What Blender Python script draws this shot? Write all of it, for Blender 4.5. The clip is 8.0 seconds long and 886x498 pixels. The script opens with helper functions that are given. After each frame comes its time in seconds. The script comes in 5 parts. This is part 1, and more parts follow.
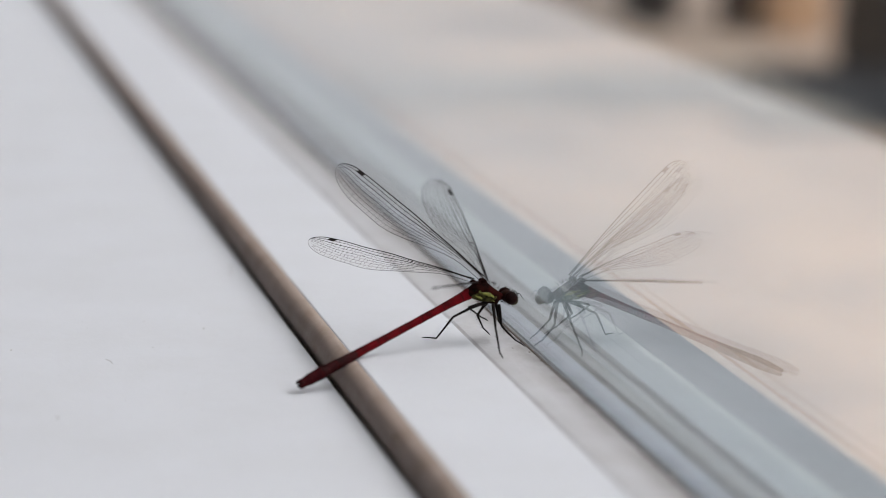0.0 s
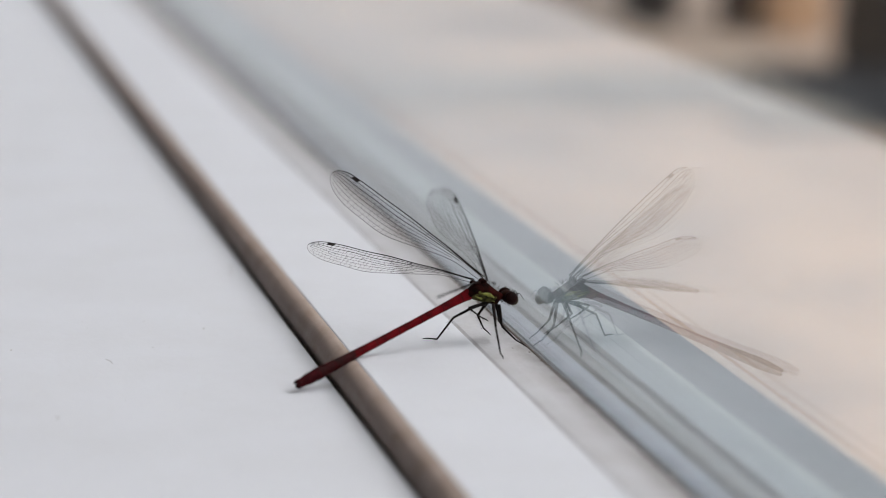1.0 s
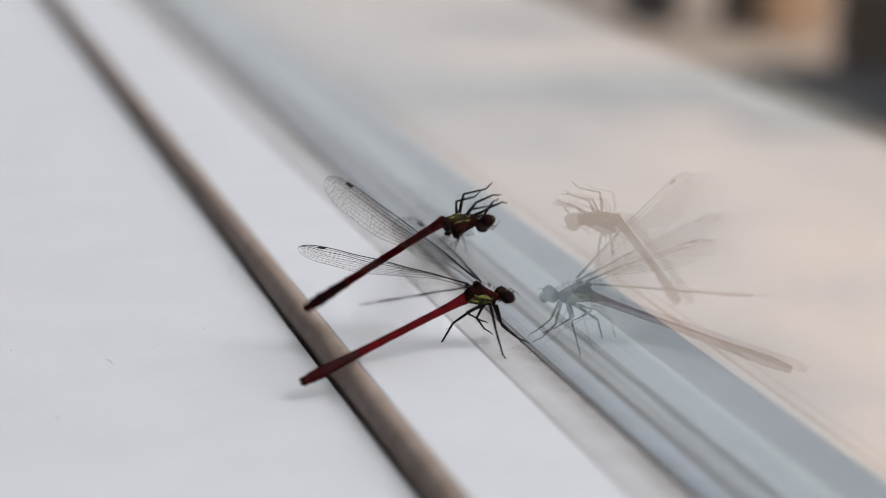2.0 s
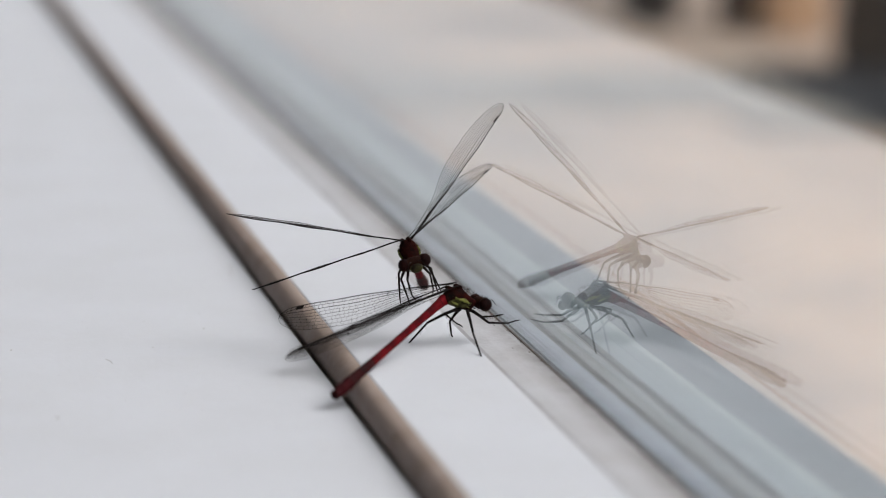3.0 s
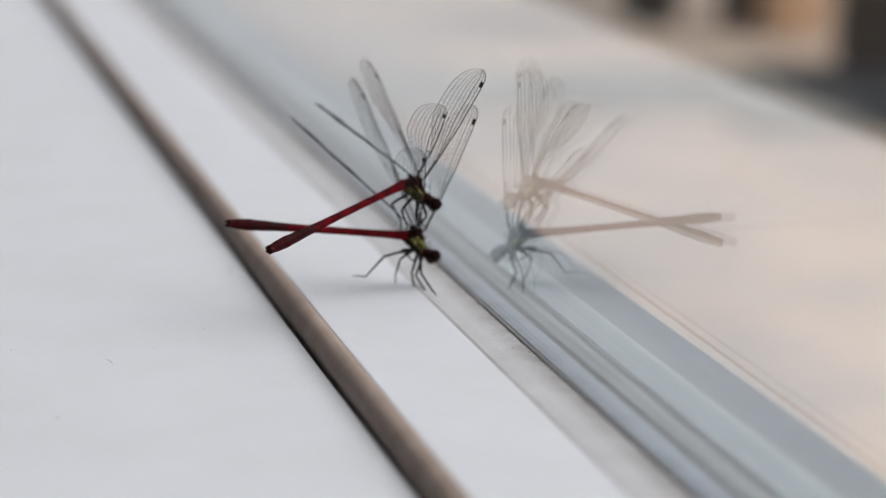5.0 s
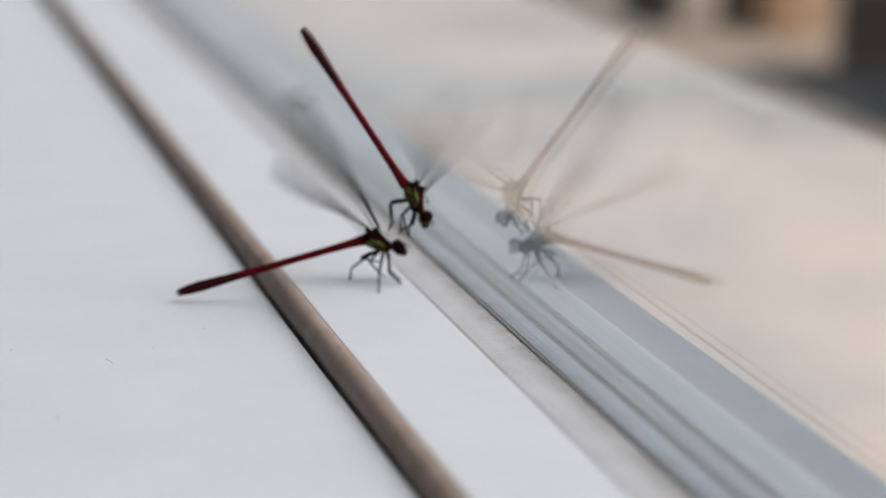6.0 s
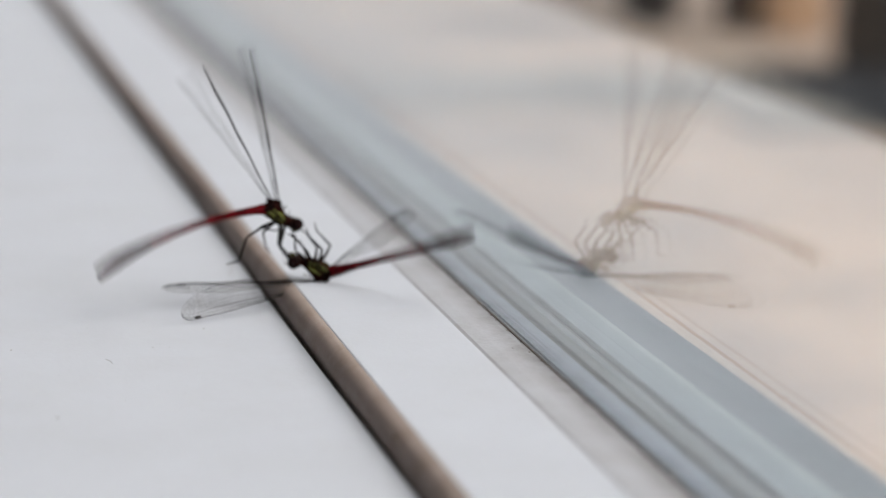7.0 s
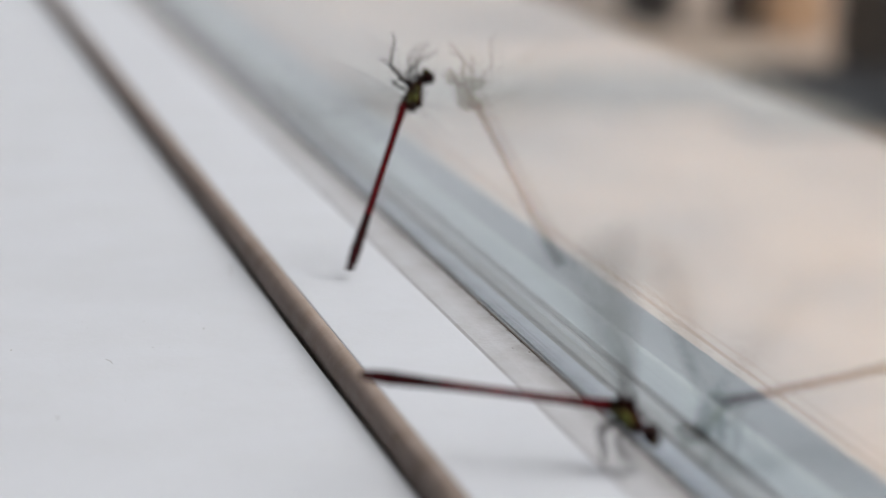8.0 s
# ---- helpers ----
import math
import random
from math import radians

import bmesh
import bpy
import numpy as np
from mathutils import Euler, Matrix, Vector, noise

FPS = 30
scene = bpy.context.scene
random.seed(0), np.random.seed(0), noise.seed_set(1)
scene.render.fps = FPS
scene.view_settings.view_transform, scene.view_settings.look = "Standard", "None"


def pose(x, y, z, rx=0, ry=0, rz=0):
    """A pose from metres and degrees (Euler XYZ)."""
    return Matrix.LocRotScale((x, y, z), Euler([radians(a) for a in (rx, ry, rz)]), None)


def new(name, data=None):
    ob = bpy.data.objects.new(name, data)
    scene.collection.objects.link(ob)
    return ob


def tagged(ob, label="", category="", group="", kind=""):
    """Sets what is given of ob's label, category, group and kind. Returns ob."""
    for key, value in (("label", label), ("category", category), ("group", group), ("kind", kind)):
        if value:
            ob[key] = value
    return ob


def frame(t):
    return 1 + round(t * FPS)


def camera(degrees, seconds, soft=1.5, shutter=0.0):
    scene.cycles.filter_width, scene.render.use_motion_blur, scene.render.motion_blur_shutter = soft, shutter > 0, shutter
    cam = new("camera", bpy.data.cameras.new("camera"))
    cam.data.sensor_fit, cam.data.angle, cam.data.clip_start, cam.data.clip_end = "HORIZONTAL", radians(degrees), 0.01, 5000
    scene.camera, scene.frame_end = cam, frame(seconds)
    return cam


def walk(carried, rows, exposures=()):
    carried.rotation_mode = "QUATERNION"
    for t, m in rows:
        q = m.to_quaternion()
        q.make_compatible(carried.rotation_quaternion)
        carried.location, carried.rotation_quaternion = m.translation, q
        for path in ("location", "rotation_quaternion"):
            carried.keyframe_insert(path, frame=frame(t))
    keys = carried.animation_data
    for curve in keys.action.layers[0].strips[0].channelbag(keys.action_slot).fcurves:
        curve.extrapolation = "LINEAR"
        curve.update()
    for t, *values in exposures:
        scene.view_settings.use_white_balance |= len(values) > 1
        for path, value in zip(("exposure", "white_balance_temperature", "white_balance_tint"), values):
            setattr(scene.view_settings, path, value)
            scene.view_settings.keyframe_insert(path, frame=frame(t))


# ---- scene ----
MM = 0.001

# ---- camera: held still on the windowsill, close-up lens with a shallow focus ----
cam = camera(17.823, 8.0, soft=0.85, shutter=0.6)
VIEW = Matrix(((-0.216036, 0.189929, -0.957734, -0.34213),
               (-0.976027, -0.015421, 0.217104, 0.08872),
               (0.026465, 0.981677, 0.188708, 0.07983),
               (0, 0, 0, 1)))
cam.data.dof.use_dof = True
cam.data.dof.focus_distance = 0.366
cam.data.dof.aperture_fstop = 16.0
walk(cam, [(0.0, VIEW), (8.0, VIEW)], exposures=[(0.0, 0.35, 6150, 11), (8.0, 0.34, 6150, 10)])

# ---- daylight: overcast sky outside the window ----
SUN_HEIGHT, SUN_TURN = radians(48), radians(200)
world = bpy.data.worlds.new("overcast_sky")
scene.world = world
world.use_nodes = True
wn, wl = world.node_tree.nodes, world.node_tree.links
sky = wn.new("ShaderNodeTexSky")
sky.sky_type = 'NISHITA'
sky.sun_disc = False
sky.sun_elevation, sky.sun_rotation = SUN_HEIGHT, SUN_TURN
sky.air_density, sky.dust_density, sky.ozone_density = 1.0, 4.0, 1.0
wn["Background"].inputs["Strength"].default_value = 0.12
wl.new(sky.outputs[0], wn["Background"].inputs["Color"])
lamp = bpy.data.lights.new("sun", 'SUN')
lamp.energy, lamp.angle, lamp.color = 1.5, radians(50), (1.0, 0.96, 0.9)
sun = new("sun", lamp)
sun.rotation_euler = (radians(40), 0, radians(-20))


# ---- materials ----
def material(name, color, rough=0.5, metal=0.0, spots=None, scale=300.0, amount=0.5, bump=0.0, bump_scale=2000.0, coat=0.0, spec=0.5):
    """Principled surface with two scales of variation between color and spots, and a fine relief."""
    m = bpy.data.materials.new(name)
    m.use_nodes = True
    n, l = m.node_tree.nodes, m.node_tree.links
    p = n["Principled BSDF"]
    p.inputs["Roughness"].default_value, p.inputs["Metallic"].default_value = rough, metal
    p.inputs["Coat Weight"].default_value = coat
    p.inputs["Specular IOR Level"].default_value = spec
    p.inputs["Base Color"].default_value = (*color, 1)
    co = n.new("ShaderNodeTexCoord")
    if spots:
        big, fine = n.new("ShaderNodeTexNoise"), n.new("ShaderNodeTexNoise")
        big.inputs["Scale"].default_value, fine.inputs["Scale"].default_value = scale, scale * 9
        big.inputs["Detail"].default_value, fine.inputs["Detail"].default_value = 4, 3
        add = n.new("ShaderNodeMath")
        add.operation = 'MULTIPLY_ADD'
        add.inputs[1].default_value = 0.35
        ramp = n.new("ShaderNodeMapRange")
        ramp.inputs["From Min"].default_value, ramp.inputs["From Max"].default_value = 0.5, 0.85
        ramp.inputs["To Max"].default_value = amount
        mix = n.new("ShaderNodeMix")
        mix.data_type = 'RGBA'
        mix.inputs["A"].default_value, mix.inputs["B"].default_value = (*color, 1), (*spots, 1)
        for tex in (big, fine):
            l.new(co.outputs["Object"], tex.inputs["Vector"])
        l.new(fine.outputs["Fac"], add.inputs[0])
        l.new(big.outputs["Fac"], add.inputs[2])
        l.new(add.outputs[0], ramp.inputs["Value"])
        l.new(ramp.outputs["Result"], mix.inputs["Factor"])
        l.new(mix.outputs["Result"], p.inputs["Base Color"])
    if bump:
        tex, b = n.new("ShaderNodeTexNoise"), n.new("ShaderNodeBump")
        tex.inputs["Scale"].default_value = bump_scale
        b.inputs["Strength"].default_value, b.inputs["Distance"].default_value = bump, 0.0002
        l.new(co.outputs["Object"], tex.inputs["Vector"])
        l.new(tex.outputs["Fac"], b.inputs["Height"])
        l.new(b.outputs["Normal"], p.inputs["Normal"])
    return m


def glass_material(name, color, rough=0.0, ior=1.5):
    m = bpy.data.materials.new(name)
    m.use_nodes = True
    n = m.node_tree.nodes
    g = n.new("ShaderNodeBsdfGlass")
    g.inputs["Color"].default_value, g.inputs["Roughness"].default_value, g.inputs["IOR"].default_value = (*color, 1), rough, ior
    m.node_tree.links.new(g.outputs[0], n["Material Output"].inputs["Surface"])
    return m


def membrane_material():
    """Clear wing skin: mostly see-through, a little smoky, with a faint sheen."""
    m = bpy.data.materials.new("wing_membrane")
    m.use_nodes = True
    n, l = m.node_tree.nodes, m.node_tree.links
    clear, p, mix = n.new("ShaderNodeBsdfTransparent"), n["Principled BSDF"], n.new("ShaderNodeMixShader")
    tex = n.new("ShaderNodeTexNoise")
    tex.inputs["Scale"].default_value = 900
    rng = n.new("ShaderNodeMapRange")
    rng.inputs["To Min"].default_value, rng.inputs["To Max"].default_value = 0.01, 0.035
    clear.inputs["Color"].default_value = (0.985, 0.98, 0.975, 1)
    p.inputs["Base Color"].default_value = (0.30, 0.27, 0.25, 1)
    p.inputs["Roughness"].default_value = 0.25
    l.new(tex.outputs["Fac"], rng.inputs["Value"])
    l.new(rng.outputs["Result"], mix.inputs["Fac"])
    l.new(clear.outputs[0], mix.inputs[1])
    l.new(p.outputs[0], mix.inputs[2])
    l.new(mix.outputs[0], n["Material Output"].inputs["Surface"])
    return m


M_SILL = material("white_sill_paint", (0.584, 0.595, 0.64), 0.6, spots=(0.525, 0.53, 0.556), scale=60, amount=0.4, bump=0.12, bump_scale=1400)
M_TRIM = material("brown_edge_trim", (0.37, 0.30, 0.265), 0.5, spots=(0.29, 0.225, 0.185), scale=160, amount=0.8, bump=0.15, bump_scale=1800, spec=0.25)
M_DUST = material("grey_brown_dust", (0.30, 0.26, 0.22), 0.9, spots=(0.18, 0.15, 0.12), scale=900, amount=0.8)
M_GAP = material("dark_joint_brown", (0.07, 0.058, 0.048), 0.9, spots=(0.15, 0.125, 0.105), scale=900, amount=0.9)
M_GASKET = material("grey_silicone_seal", (0.50, 0.50, 0.525), 0.5, spots=(0.43, 0.42, 0.43), scale=110, amount=0.9, bump=0.25, bump_scale=1500)
def tint_along_glass(m, color, y0, y1):
    """Mixes that colour in, stronger from y1 up to the strip's edge at y0, in uneven patches."""
    n, l = m.node_tree.nodes, m.node_tree.links
    p = n["Principled BSDF"]
    before = p.inputs["Base Color"].links[0].from_socket
    co, sep, tex, edge, mul, mix = (n.new("ShaderNode" + k) for k in ("TexCoord", "SeparateXYZ", "TexNoise", "MapRange", "Math", "Mix"))
    tex.inputs["Scale"].default_value, tex.inputs["Detail"].default_value = 240, 5
    edge.interpolation_type = 'SMOOTHSTEP'
    edge.inputs["From Min"].default_value, edge.inputs["From Max"].default_value = y1, y0
    mul.operation = 'MULTIPLY'
    mix.data_type = 'RGBA'
    mix.inputs["B"].default_value = (*color, 1)
    l.new(co.outputs["Object"], sep.inputs[0])
    l.new(co.outputs["Object"], tex.inputs["Vector"])
    l.new(sep.outputs["Y"], edge.inputs["Value"])
    l.new(edge.outputs["Result"], mul.inputs[0])
    l.new(tex.outputs["Fac"], mul.inputs[1])
    l.new(mul.outputs[0], mix.inputs["Factor"])
    l.new(before, mix.inputs["A"])
    l.new(mix.outputs["Result"], p.inputs["Base Color"])


# seal turns dark brown in patches towards the foot of the glass
tint_along_glass(M_GASKET, (0.10, 0.075, 0.06), 0.0002, 0.0045)
M_SPACER = material("grey_aluminium_spacer", (0.205, 0.236, 0.240), 0.4, 0.3, spots=(0.15, 0.172, 0.176), scale=90, amount=0.6)
M_BEAD = material("grey_outer_bead", (0.115, 0.130, 0.138), 0.6, spots=(0.088, 0.099, 0.105), scale=70, amount=0.6)
M_STRIP = material("pale_setting_strip", (0.205, 0.235, 0.285), 0.5, spots=(0.145, 0.165, 0.195), scale=120, amount=0.7)
M_SLOT = material("dark_slot", (0.03, 0.026, 0.024), 0.8, spots=(0.06, 0.05, 0.045), scale=300, amount=0.7)
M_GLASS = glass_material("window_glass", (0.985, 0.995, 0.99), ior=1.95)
M_COATED = glass_material("coated_window_glass", (0.985, 0.995, 0.99), ior=1.1)
M_PAVING = material("beige_terrace_stone", (0.70, 0.525, 0.40), 0.85, spots=(0.40, 0.33, 0.285), scale=10, amount=1.0, bump=0.3, bump_scale=300)
M_WALL = material("taupe_room_plaster", (0.30, 0.27, 0.25), 0.85, spots=(0.24, 0.22, 0.20), scale=4, amount=0.5, bump=0.2, bump_scale=120)
M_FLOOR = material("dark_oak_floor", (0.12, 0.075, 0.045), 0.5, spots=(0.07, 0.045, 0.03), scale=6, amount=0.8)
M_SLATE = material("dark_slate", (0.030, 0.031, 0.034), 0.9, spots=(0.055, 0.054, 0.056), scale=12, amount=0.8, spec=0.12)
M_FLAG = material("weathered_grey_flag", (0.38, 0.335, 0.29), 0.85, spots=(0.25, 0.235, 0.21), scale=9, amount=0.8, bump=0.3, bump_scale=300)
M_LIP = material("pale_strip_edge", (0.30, 0.325, 0.33), 0.5, spots=(0.22, 0.24, 0.245), scale=90, amount=0.6)
M_GRIME = material("brown_seal_grime", (0.06, 0.05, 0.044), 0.9, spots=(0.15, 0.12, 0.105), scale=500, amount=0.9)
M_TIMBER = material("orange_brown_timber", (0.80, 0.55, 0.36), 0.75, spots=(0.70, 0.42, 0.22), scale=30, amount=0.8, bump=0.3, bump_scale=200)
M_DARKWOOD = material("weathered_dark_timber", (0.044, 0.032, 0.025), 0.8, spots=(0.06, 0.042, 0.028), scale=20, amount=0.8, bump=0.3, bump_scale=200)
M_BROWNPOT = material("dark_brown_glaze", (0.05, 0.025, 0.015), 0.5, spots=(0.09, 0.04, 0.02), scale=20, amount=0.8)

M_THORAX = material("bronze_black_shell", (0.003, 0.003, 0.0025), 0.75, spots=(0.030, 0.005, 0.004), scale=700, amount=1.0, bump=0.3, bump_scale=5000, spec=0.02)
M_STRIPE = material("yellow_green_stripe", (0.20, 0.205, 0.045), 0.6, spots=(0.02, 0.022, 0.008), scale=1300, amount=1.0, spec=0.1)
M_FLANK = material("olive_black_flank", (0.010, 0.009, 0.004), 0.7, spots=(0.062, 0.058, 0.018), scale=1500, amount=1.0, bump=0.3, bump_scale=5000, spec=0.05)
M_RED = material("deep_red_abdomen", (0.115, 0.003, 0.006), 0.7, spots=(0.035, 0.003, 0.004), scale=700, amount=0.9, bump=0.3, bump_scale=5000, spec=0.04)
M_REDDARK = material("blackened_red_abdomen", (0.035, 0.004, 0.005), 0.6, spots=(0.014, 0.006, 0.006), scale=700, amount=0.9, bump=0.3, bump_scale=5000, spec=0.05)
M_TIPRED = material("dark_red_tail_end", (0.042, 0.004, 0.006), 0.65, spots=(0.018, 0.004, 0.005), scale=700, amount=1.0, bump=0.3, bump_scale=5000, spec=0.04)
M_RING = material("dark_red_joint", (0.05, 0.004, 0.005), 0.7, spots=(0.025, 0.004, 0.004), scale=900, amount=0.8, spec=0.04)
M_EYE = material("dark_red_eye", (0.015, 0.0035, 0.003), 0.6, spots=(0.006, 0.003, 0.003), scale=900, amount=0.9, bump=0.3, bump_scale=6000, spec=0.04)
M_FACE = material("dark_face", (0.012, 0.004, 0.003), 0.7, spots=(0.026, 0.010, 0.006), scale=1200, amount=0.8, spec=0.05)
M_LABRUM = material("olive_face_plate", (0.05, 0.048, 0.012), 0.6, spots=(0.012, 0.008, 0.005), scale=1500, amount=1.0, spec=0.1)
M_LEG = material("black_leg", (0.007, 0.006, 0.006), 0.6, spots=(0.018, 0.012, 0.011), scale=900, amount=0.6, spec=0.05)
M_VEIN = material("dark_wing_vein", (0.008, 0.006, 0.006), 0.6, spots=(0.016, 0.011, 0.010), scale=900, amount=0.6, spec=0.1)
M_WING = membrane_material()


# ---- building blocks ----
def mesh_from(name, bm, mat, smooth=True):
    me = bpy.data.meshes.new(name)
    bmesh.ops.recalc_face_normals(bm, faces=bm.faces)
    bm.to_mesh(me)
    bm.free()
    me.materials.append(mat)
    if smooth:
        me.shade_smooth()
    return me


def part(name, bm, mat, parent=None, label="", smooth=True):
    ob = new(name, mesh_from(name, bm, mat, smooth))
    if parent is not None:
        ob.parent = parent
    if label:
        ob["label"] = label
    return ob


def tube(bm, points, radii, sides=8, squash=1.0):
    """A tapering tube along points, closed at both ends."""
    rings = []
    n = len(points)
    side = None
    for i, p in enumerate(points):
        p = Vector(p)
        d = (Vector(points[min(i + 1, n - 1)]) - Vector(points[max(i - 1, 0)])).normalized()
        if side is None:
            side = d.cross(Vector((0, 0, 1)))
            if side.length < 0.1:
                side = d.cross(Vector((0, 1, 0)))
        side = (side - d * side.dot(d)).normalized()
        up = side.cross(d)
        r = radii[i] if isinstance(radii, (list, tuple)) else radii
        rings.append([bm.verts.new(p + side * (r * math.cos(a)) + up * (r * squash * math.sin(a)))
                      for a in (2 * math.pi * k / sides for k in range(sides))])
    for a, b in zip(rings, rings[1:]):
        for k in range(sides):
            bm.faces.new((a[k], a[(k + 1) % sides], b[(k + 1) % sides], b[k]))
    bm.faces.new(rings[0][::-1])
    bm.faces.new(rings[-1])


def loft(bm, rings, sides=20):
    """Rings (x, y, z, half width, half height) joined into a closed body along x."""
    made = []
    for x, y, z, w, h in rings:
        made.append([bm.verts.new((x, y + w * math.cos(a), z + h * math.sin(a))) for a in (2 * math.pi * k / sides for k in range(sides))])
    for a, b in zip(made, made[1:]):
        for k in range(sides):
            bm.faces.new((a[k], a[(k + 1) % sides], b[(k + 1) % sides], b[k]))
    bm.faces.new(made[0][::-1])
    bm.faces.new(made[-1])


def profile(bm, outline, x0, x1, steps=1):
    """A closed outline of (y, z) drawn out along x."""
    rings = [[bm.verts.new((x0 + (x1 - x0) * i / steps, y, z)) for y, z in outline] for i in range(steps + 1)]
    n = len(outline)
    for a, b in zip(rings, rings[1:]):
        for k in range(n):
            bm.faces.new((a[k], a[(k + 1) % n], b[(k + 1) % n], b[k]))
    bm.faces.new(rings[0][::-1])
    bm.faces.new(rings[-1])


def box(bm, x0, x1, y0, y1, z0, z1):
    profile(bm, [(y0, z0), (y1, z0), (y1, z1), (y0, z1)], x0, x1)


def ball(bm, at, rx, ry, rz, seg=20):
    bmesh.ops.create_uvsphere(bm, u_segments=seg, v_segments=seg // 2 + 2, radius=1.0,
                              matrix=Matrix.LocRotScale(at, None, (rx, ry, rz)))


# ---- the window and its sill (x along the pane, away from the camera; y into the room; the pane's inner face is y = 0) ----
X0, X1 = -0.95, 1.55          # the window's width
HEAD = 1.9                    # the opening's height


def rounded(y0, y1, z0, z1, r, corners):
    """Outline of a bar with some of its upper corners rounded."""
    pts = [(y0, z0), (y1, z0)]
    if 'far' in corners:
        pts += [(y1 - r + r * math.cos(a), z1 - r + r * math.sin(a)) for a in (math.pi / 2 * k / 6 for k in range(7))]
    else:
        pts.append((y1, z1))
    if 'near' in corners:
        pts += [(y0 + r + r * math.cos(a), z1 - r + r * math.sin(a)) for a in (math.pi / 2 + math.pi / 2 * k / 6 for k in range(7))]
    else:
        pts.append((y0, z1))
    return pts


def build_window():
    bm = bmesh.new()
    profile(bm, rounded(0.0262, 0.1235, -0.030, -0.0034, 0.006, 'far'), X0, X1)
    tagged(part("windowsill", bm, M_SILL, smooth=False), "wide white painted windowsill board with faint scuffs", "windowsill", kind="structure")

    bm = bmesh.new()
    profile(bm, rounded(0.0069, 0.02345, -0.0098, 0.0, 0.00035, 'far'), X0, X1)
    tagged(part("frame_ledge", bm, M_SILL, smooth=False), "smooth white ledge of the window frame along the pane", "window frame", kind="structure")

    # brown edge of the ledge with a worn lip, beside a joint
    lip = []
    for k in range(25):
        a = math.pi / 2 * k / 24
        lip.append((0.02348 + 0.0021 * math.sin(a), -0.00012 - 0.0031 * (1 - math.cos(a)) ** 1.15))
    bm = bmesh.new()
    profile(bm, [(0.0230, -0.0098), (0.02558, -0.0098)] + lip[::-1] + [(0.0230, -0.00015)], X0, X1)
    tagged(part("edge_trim", bm, M_TRIM), "rounded taupe-brown worn edge strip along the white ledge", "trim", kind="structure")
    # dark brown bar fills the joint to just below the sill
    bm = bmesh.new()
    box(bm, X0, X1, 0.02560, 0.02618, -0.0098, -0.0037)
    tagged(part("joint", bm, M_GAP, smooth=False), "dark brown joint between ledge and sill", "joint", kind="structure")

    bm = bmesh.new()
    profile(bm, [(0.0001, -0.004), (0.0067, -0.004), (0.0067, -0.0002), (0.0063, 0.0), (0.0045, 0.0001), (0.0012, 0.0001), (0.0005, 0.0), (0.00022, -0.0002)], X0, X1)
    tagged(part("glazing_seal", bm, M_GASKET, smooth=False), "grey silicone seal running along the foot of the pane", "seal", kind="structure")

    # dirt packed in the seal's corner against the glass
    rng = random.Random(4)
    bm = bmesh.new()
    profile(bm, [(0.00006, -0.004), (0.00021, -0.004), (0.00021, -0.0002), (0.00006, -0.00012)], X0, X1)
    profile(bm, [(0.00023, 0.00003), (0.00050, 0.00008), (0.00045, 0.00013), (0.00035, 0.00016), (0.00023, 0.00014)], X0, X1)
    x = -0.10
    while x < 0.12:
        if rng.random() < 0.4:
            r = rng.uniform(0.00006, 0.00017)
            bmesh.ops.create_icosphere(bm, subdivisions=1, radius=r, matrix=Matrix.LocRotScale(
                (x, rng.uniform(0.0002, 0.0006), 0.0 + 0.3 * r), None, (rng.uniform(1, 2.5), 1, 0.6)))
        x += rng.uniform(0.0004, 0.0022)
    tagged(part("seal_dirt", bm, M_GRIME), "dark crumbs of dirt along the foot of the glass", "dirt", kind="stuff")

    # dust and fibres on the sill, a chip in the brown edge, a smear on the pane
    def bits(name, mat, spots, label, cat):
        bm = bmesh.new()
        for x, y, z, r in spots:
            bmesh.ops.create_icosphere(bm, subdivisions=1, radius=r * MM, matrix=Matrix.LocRotScale(
                Vector((x, y, z + 0.15 * r)) * MM, Euler((0, 0, rng.uniform(0, 3))), (rng.uniform(1.0, 1.8), 1, 0.45)))
        return tagged(part(name, bm, mat), label, cat, kind="stuff")
    grains = [(-18.6, 61.2, -3.4, 0.16), (-19.6, 61.8, -3.4, 0.09), (17.2, 64.1, -3.4, 0.12), (27.4, 37.7, -3.4, 0.10), (17.0, 45.8, -3.4, 0.09),
              (-3.3, 2.5, 0.1, 0.10), (-5.7, 0.9, 0.1, 0.14), (23.5, 0.5, 0.05, 0.22), (25.2, 0.6, 0.05, 0.12), (13.5, 0.6, 0.05, 0.14), (7.0, 0.7, 0.05, 0.10)]
    grains += [(rng.uniform(-60, 110), rng.uniform(28, 75), -3.4, rng.uniform(0.02, 0.06)) for k in range(70)]
    grains += [(rng.uniform(-60, 110), rng.uniform(8, 23), 0.0, rng.uniform(0.02, 0.045)) for k in range(16)]
    bits("dust", M_DUST, grains, "scattered grey-brown dust grains on the sill", "dust")
    bits("chip", M_GAP, [(-40.0, 25.0, -1.30, 0.45), (-39.4, 24.9, -1.10, 0.28)], "small dark chip in the brown edge", "chip")
    bm = bmesh.new()
    tube(bm, [Vector(p) * MM for p in ((70.2, 28.1, -3.35), (67.0, 28.2, -3.2), (64.0, 28.8, -3.2), (61.8, 29.0, -3.35))], 0.03 * MM, 4)
    tagged(part("fibre", bm, M_DUST), "fine pale fibre lying on the sill", "fibre")
    bm = bmesh.new()
    tube(bm, [Vector(p) * MM for p in ((10.5, 52.6, -3.37), (9.5, 52.1, -3.3), (8.2, 52.0, -3.37))], 0.025 * MM, 4)
    tagged(part("fibre", bm, M_DUST), "short pale fibre lying on the sill", "fibre")

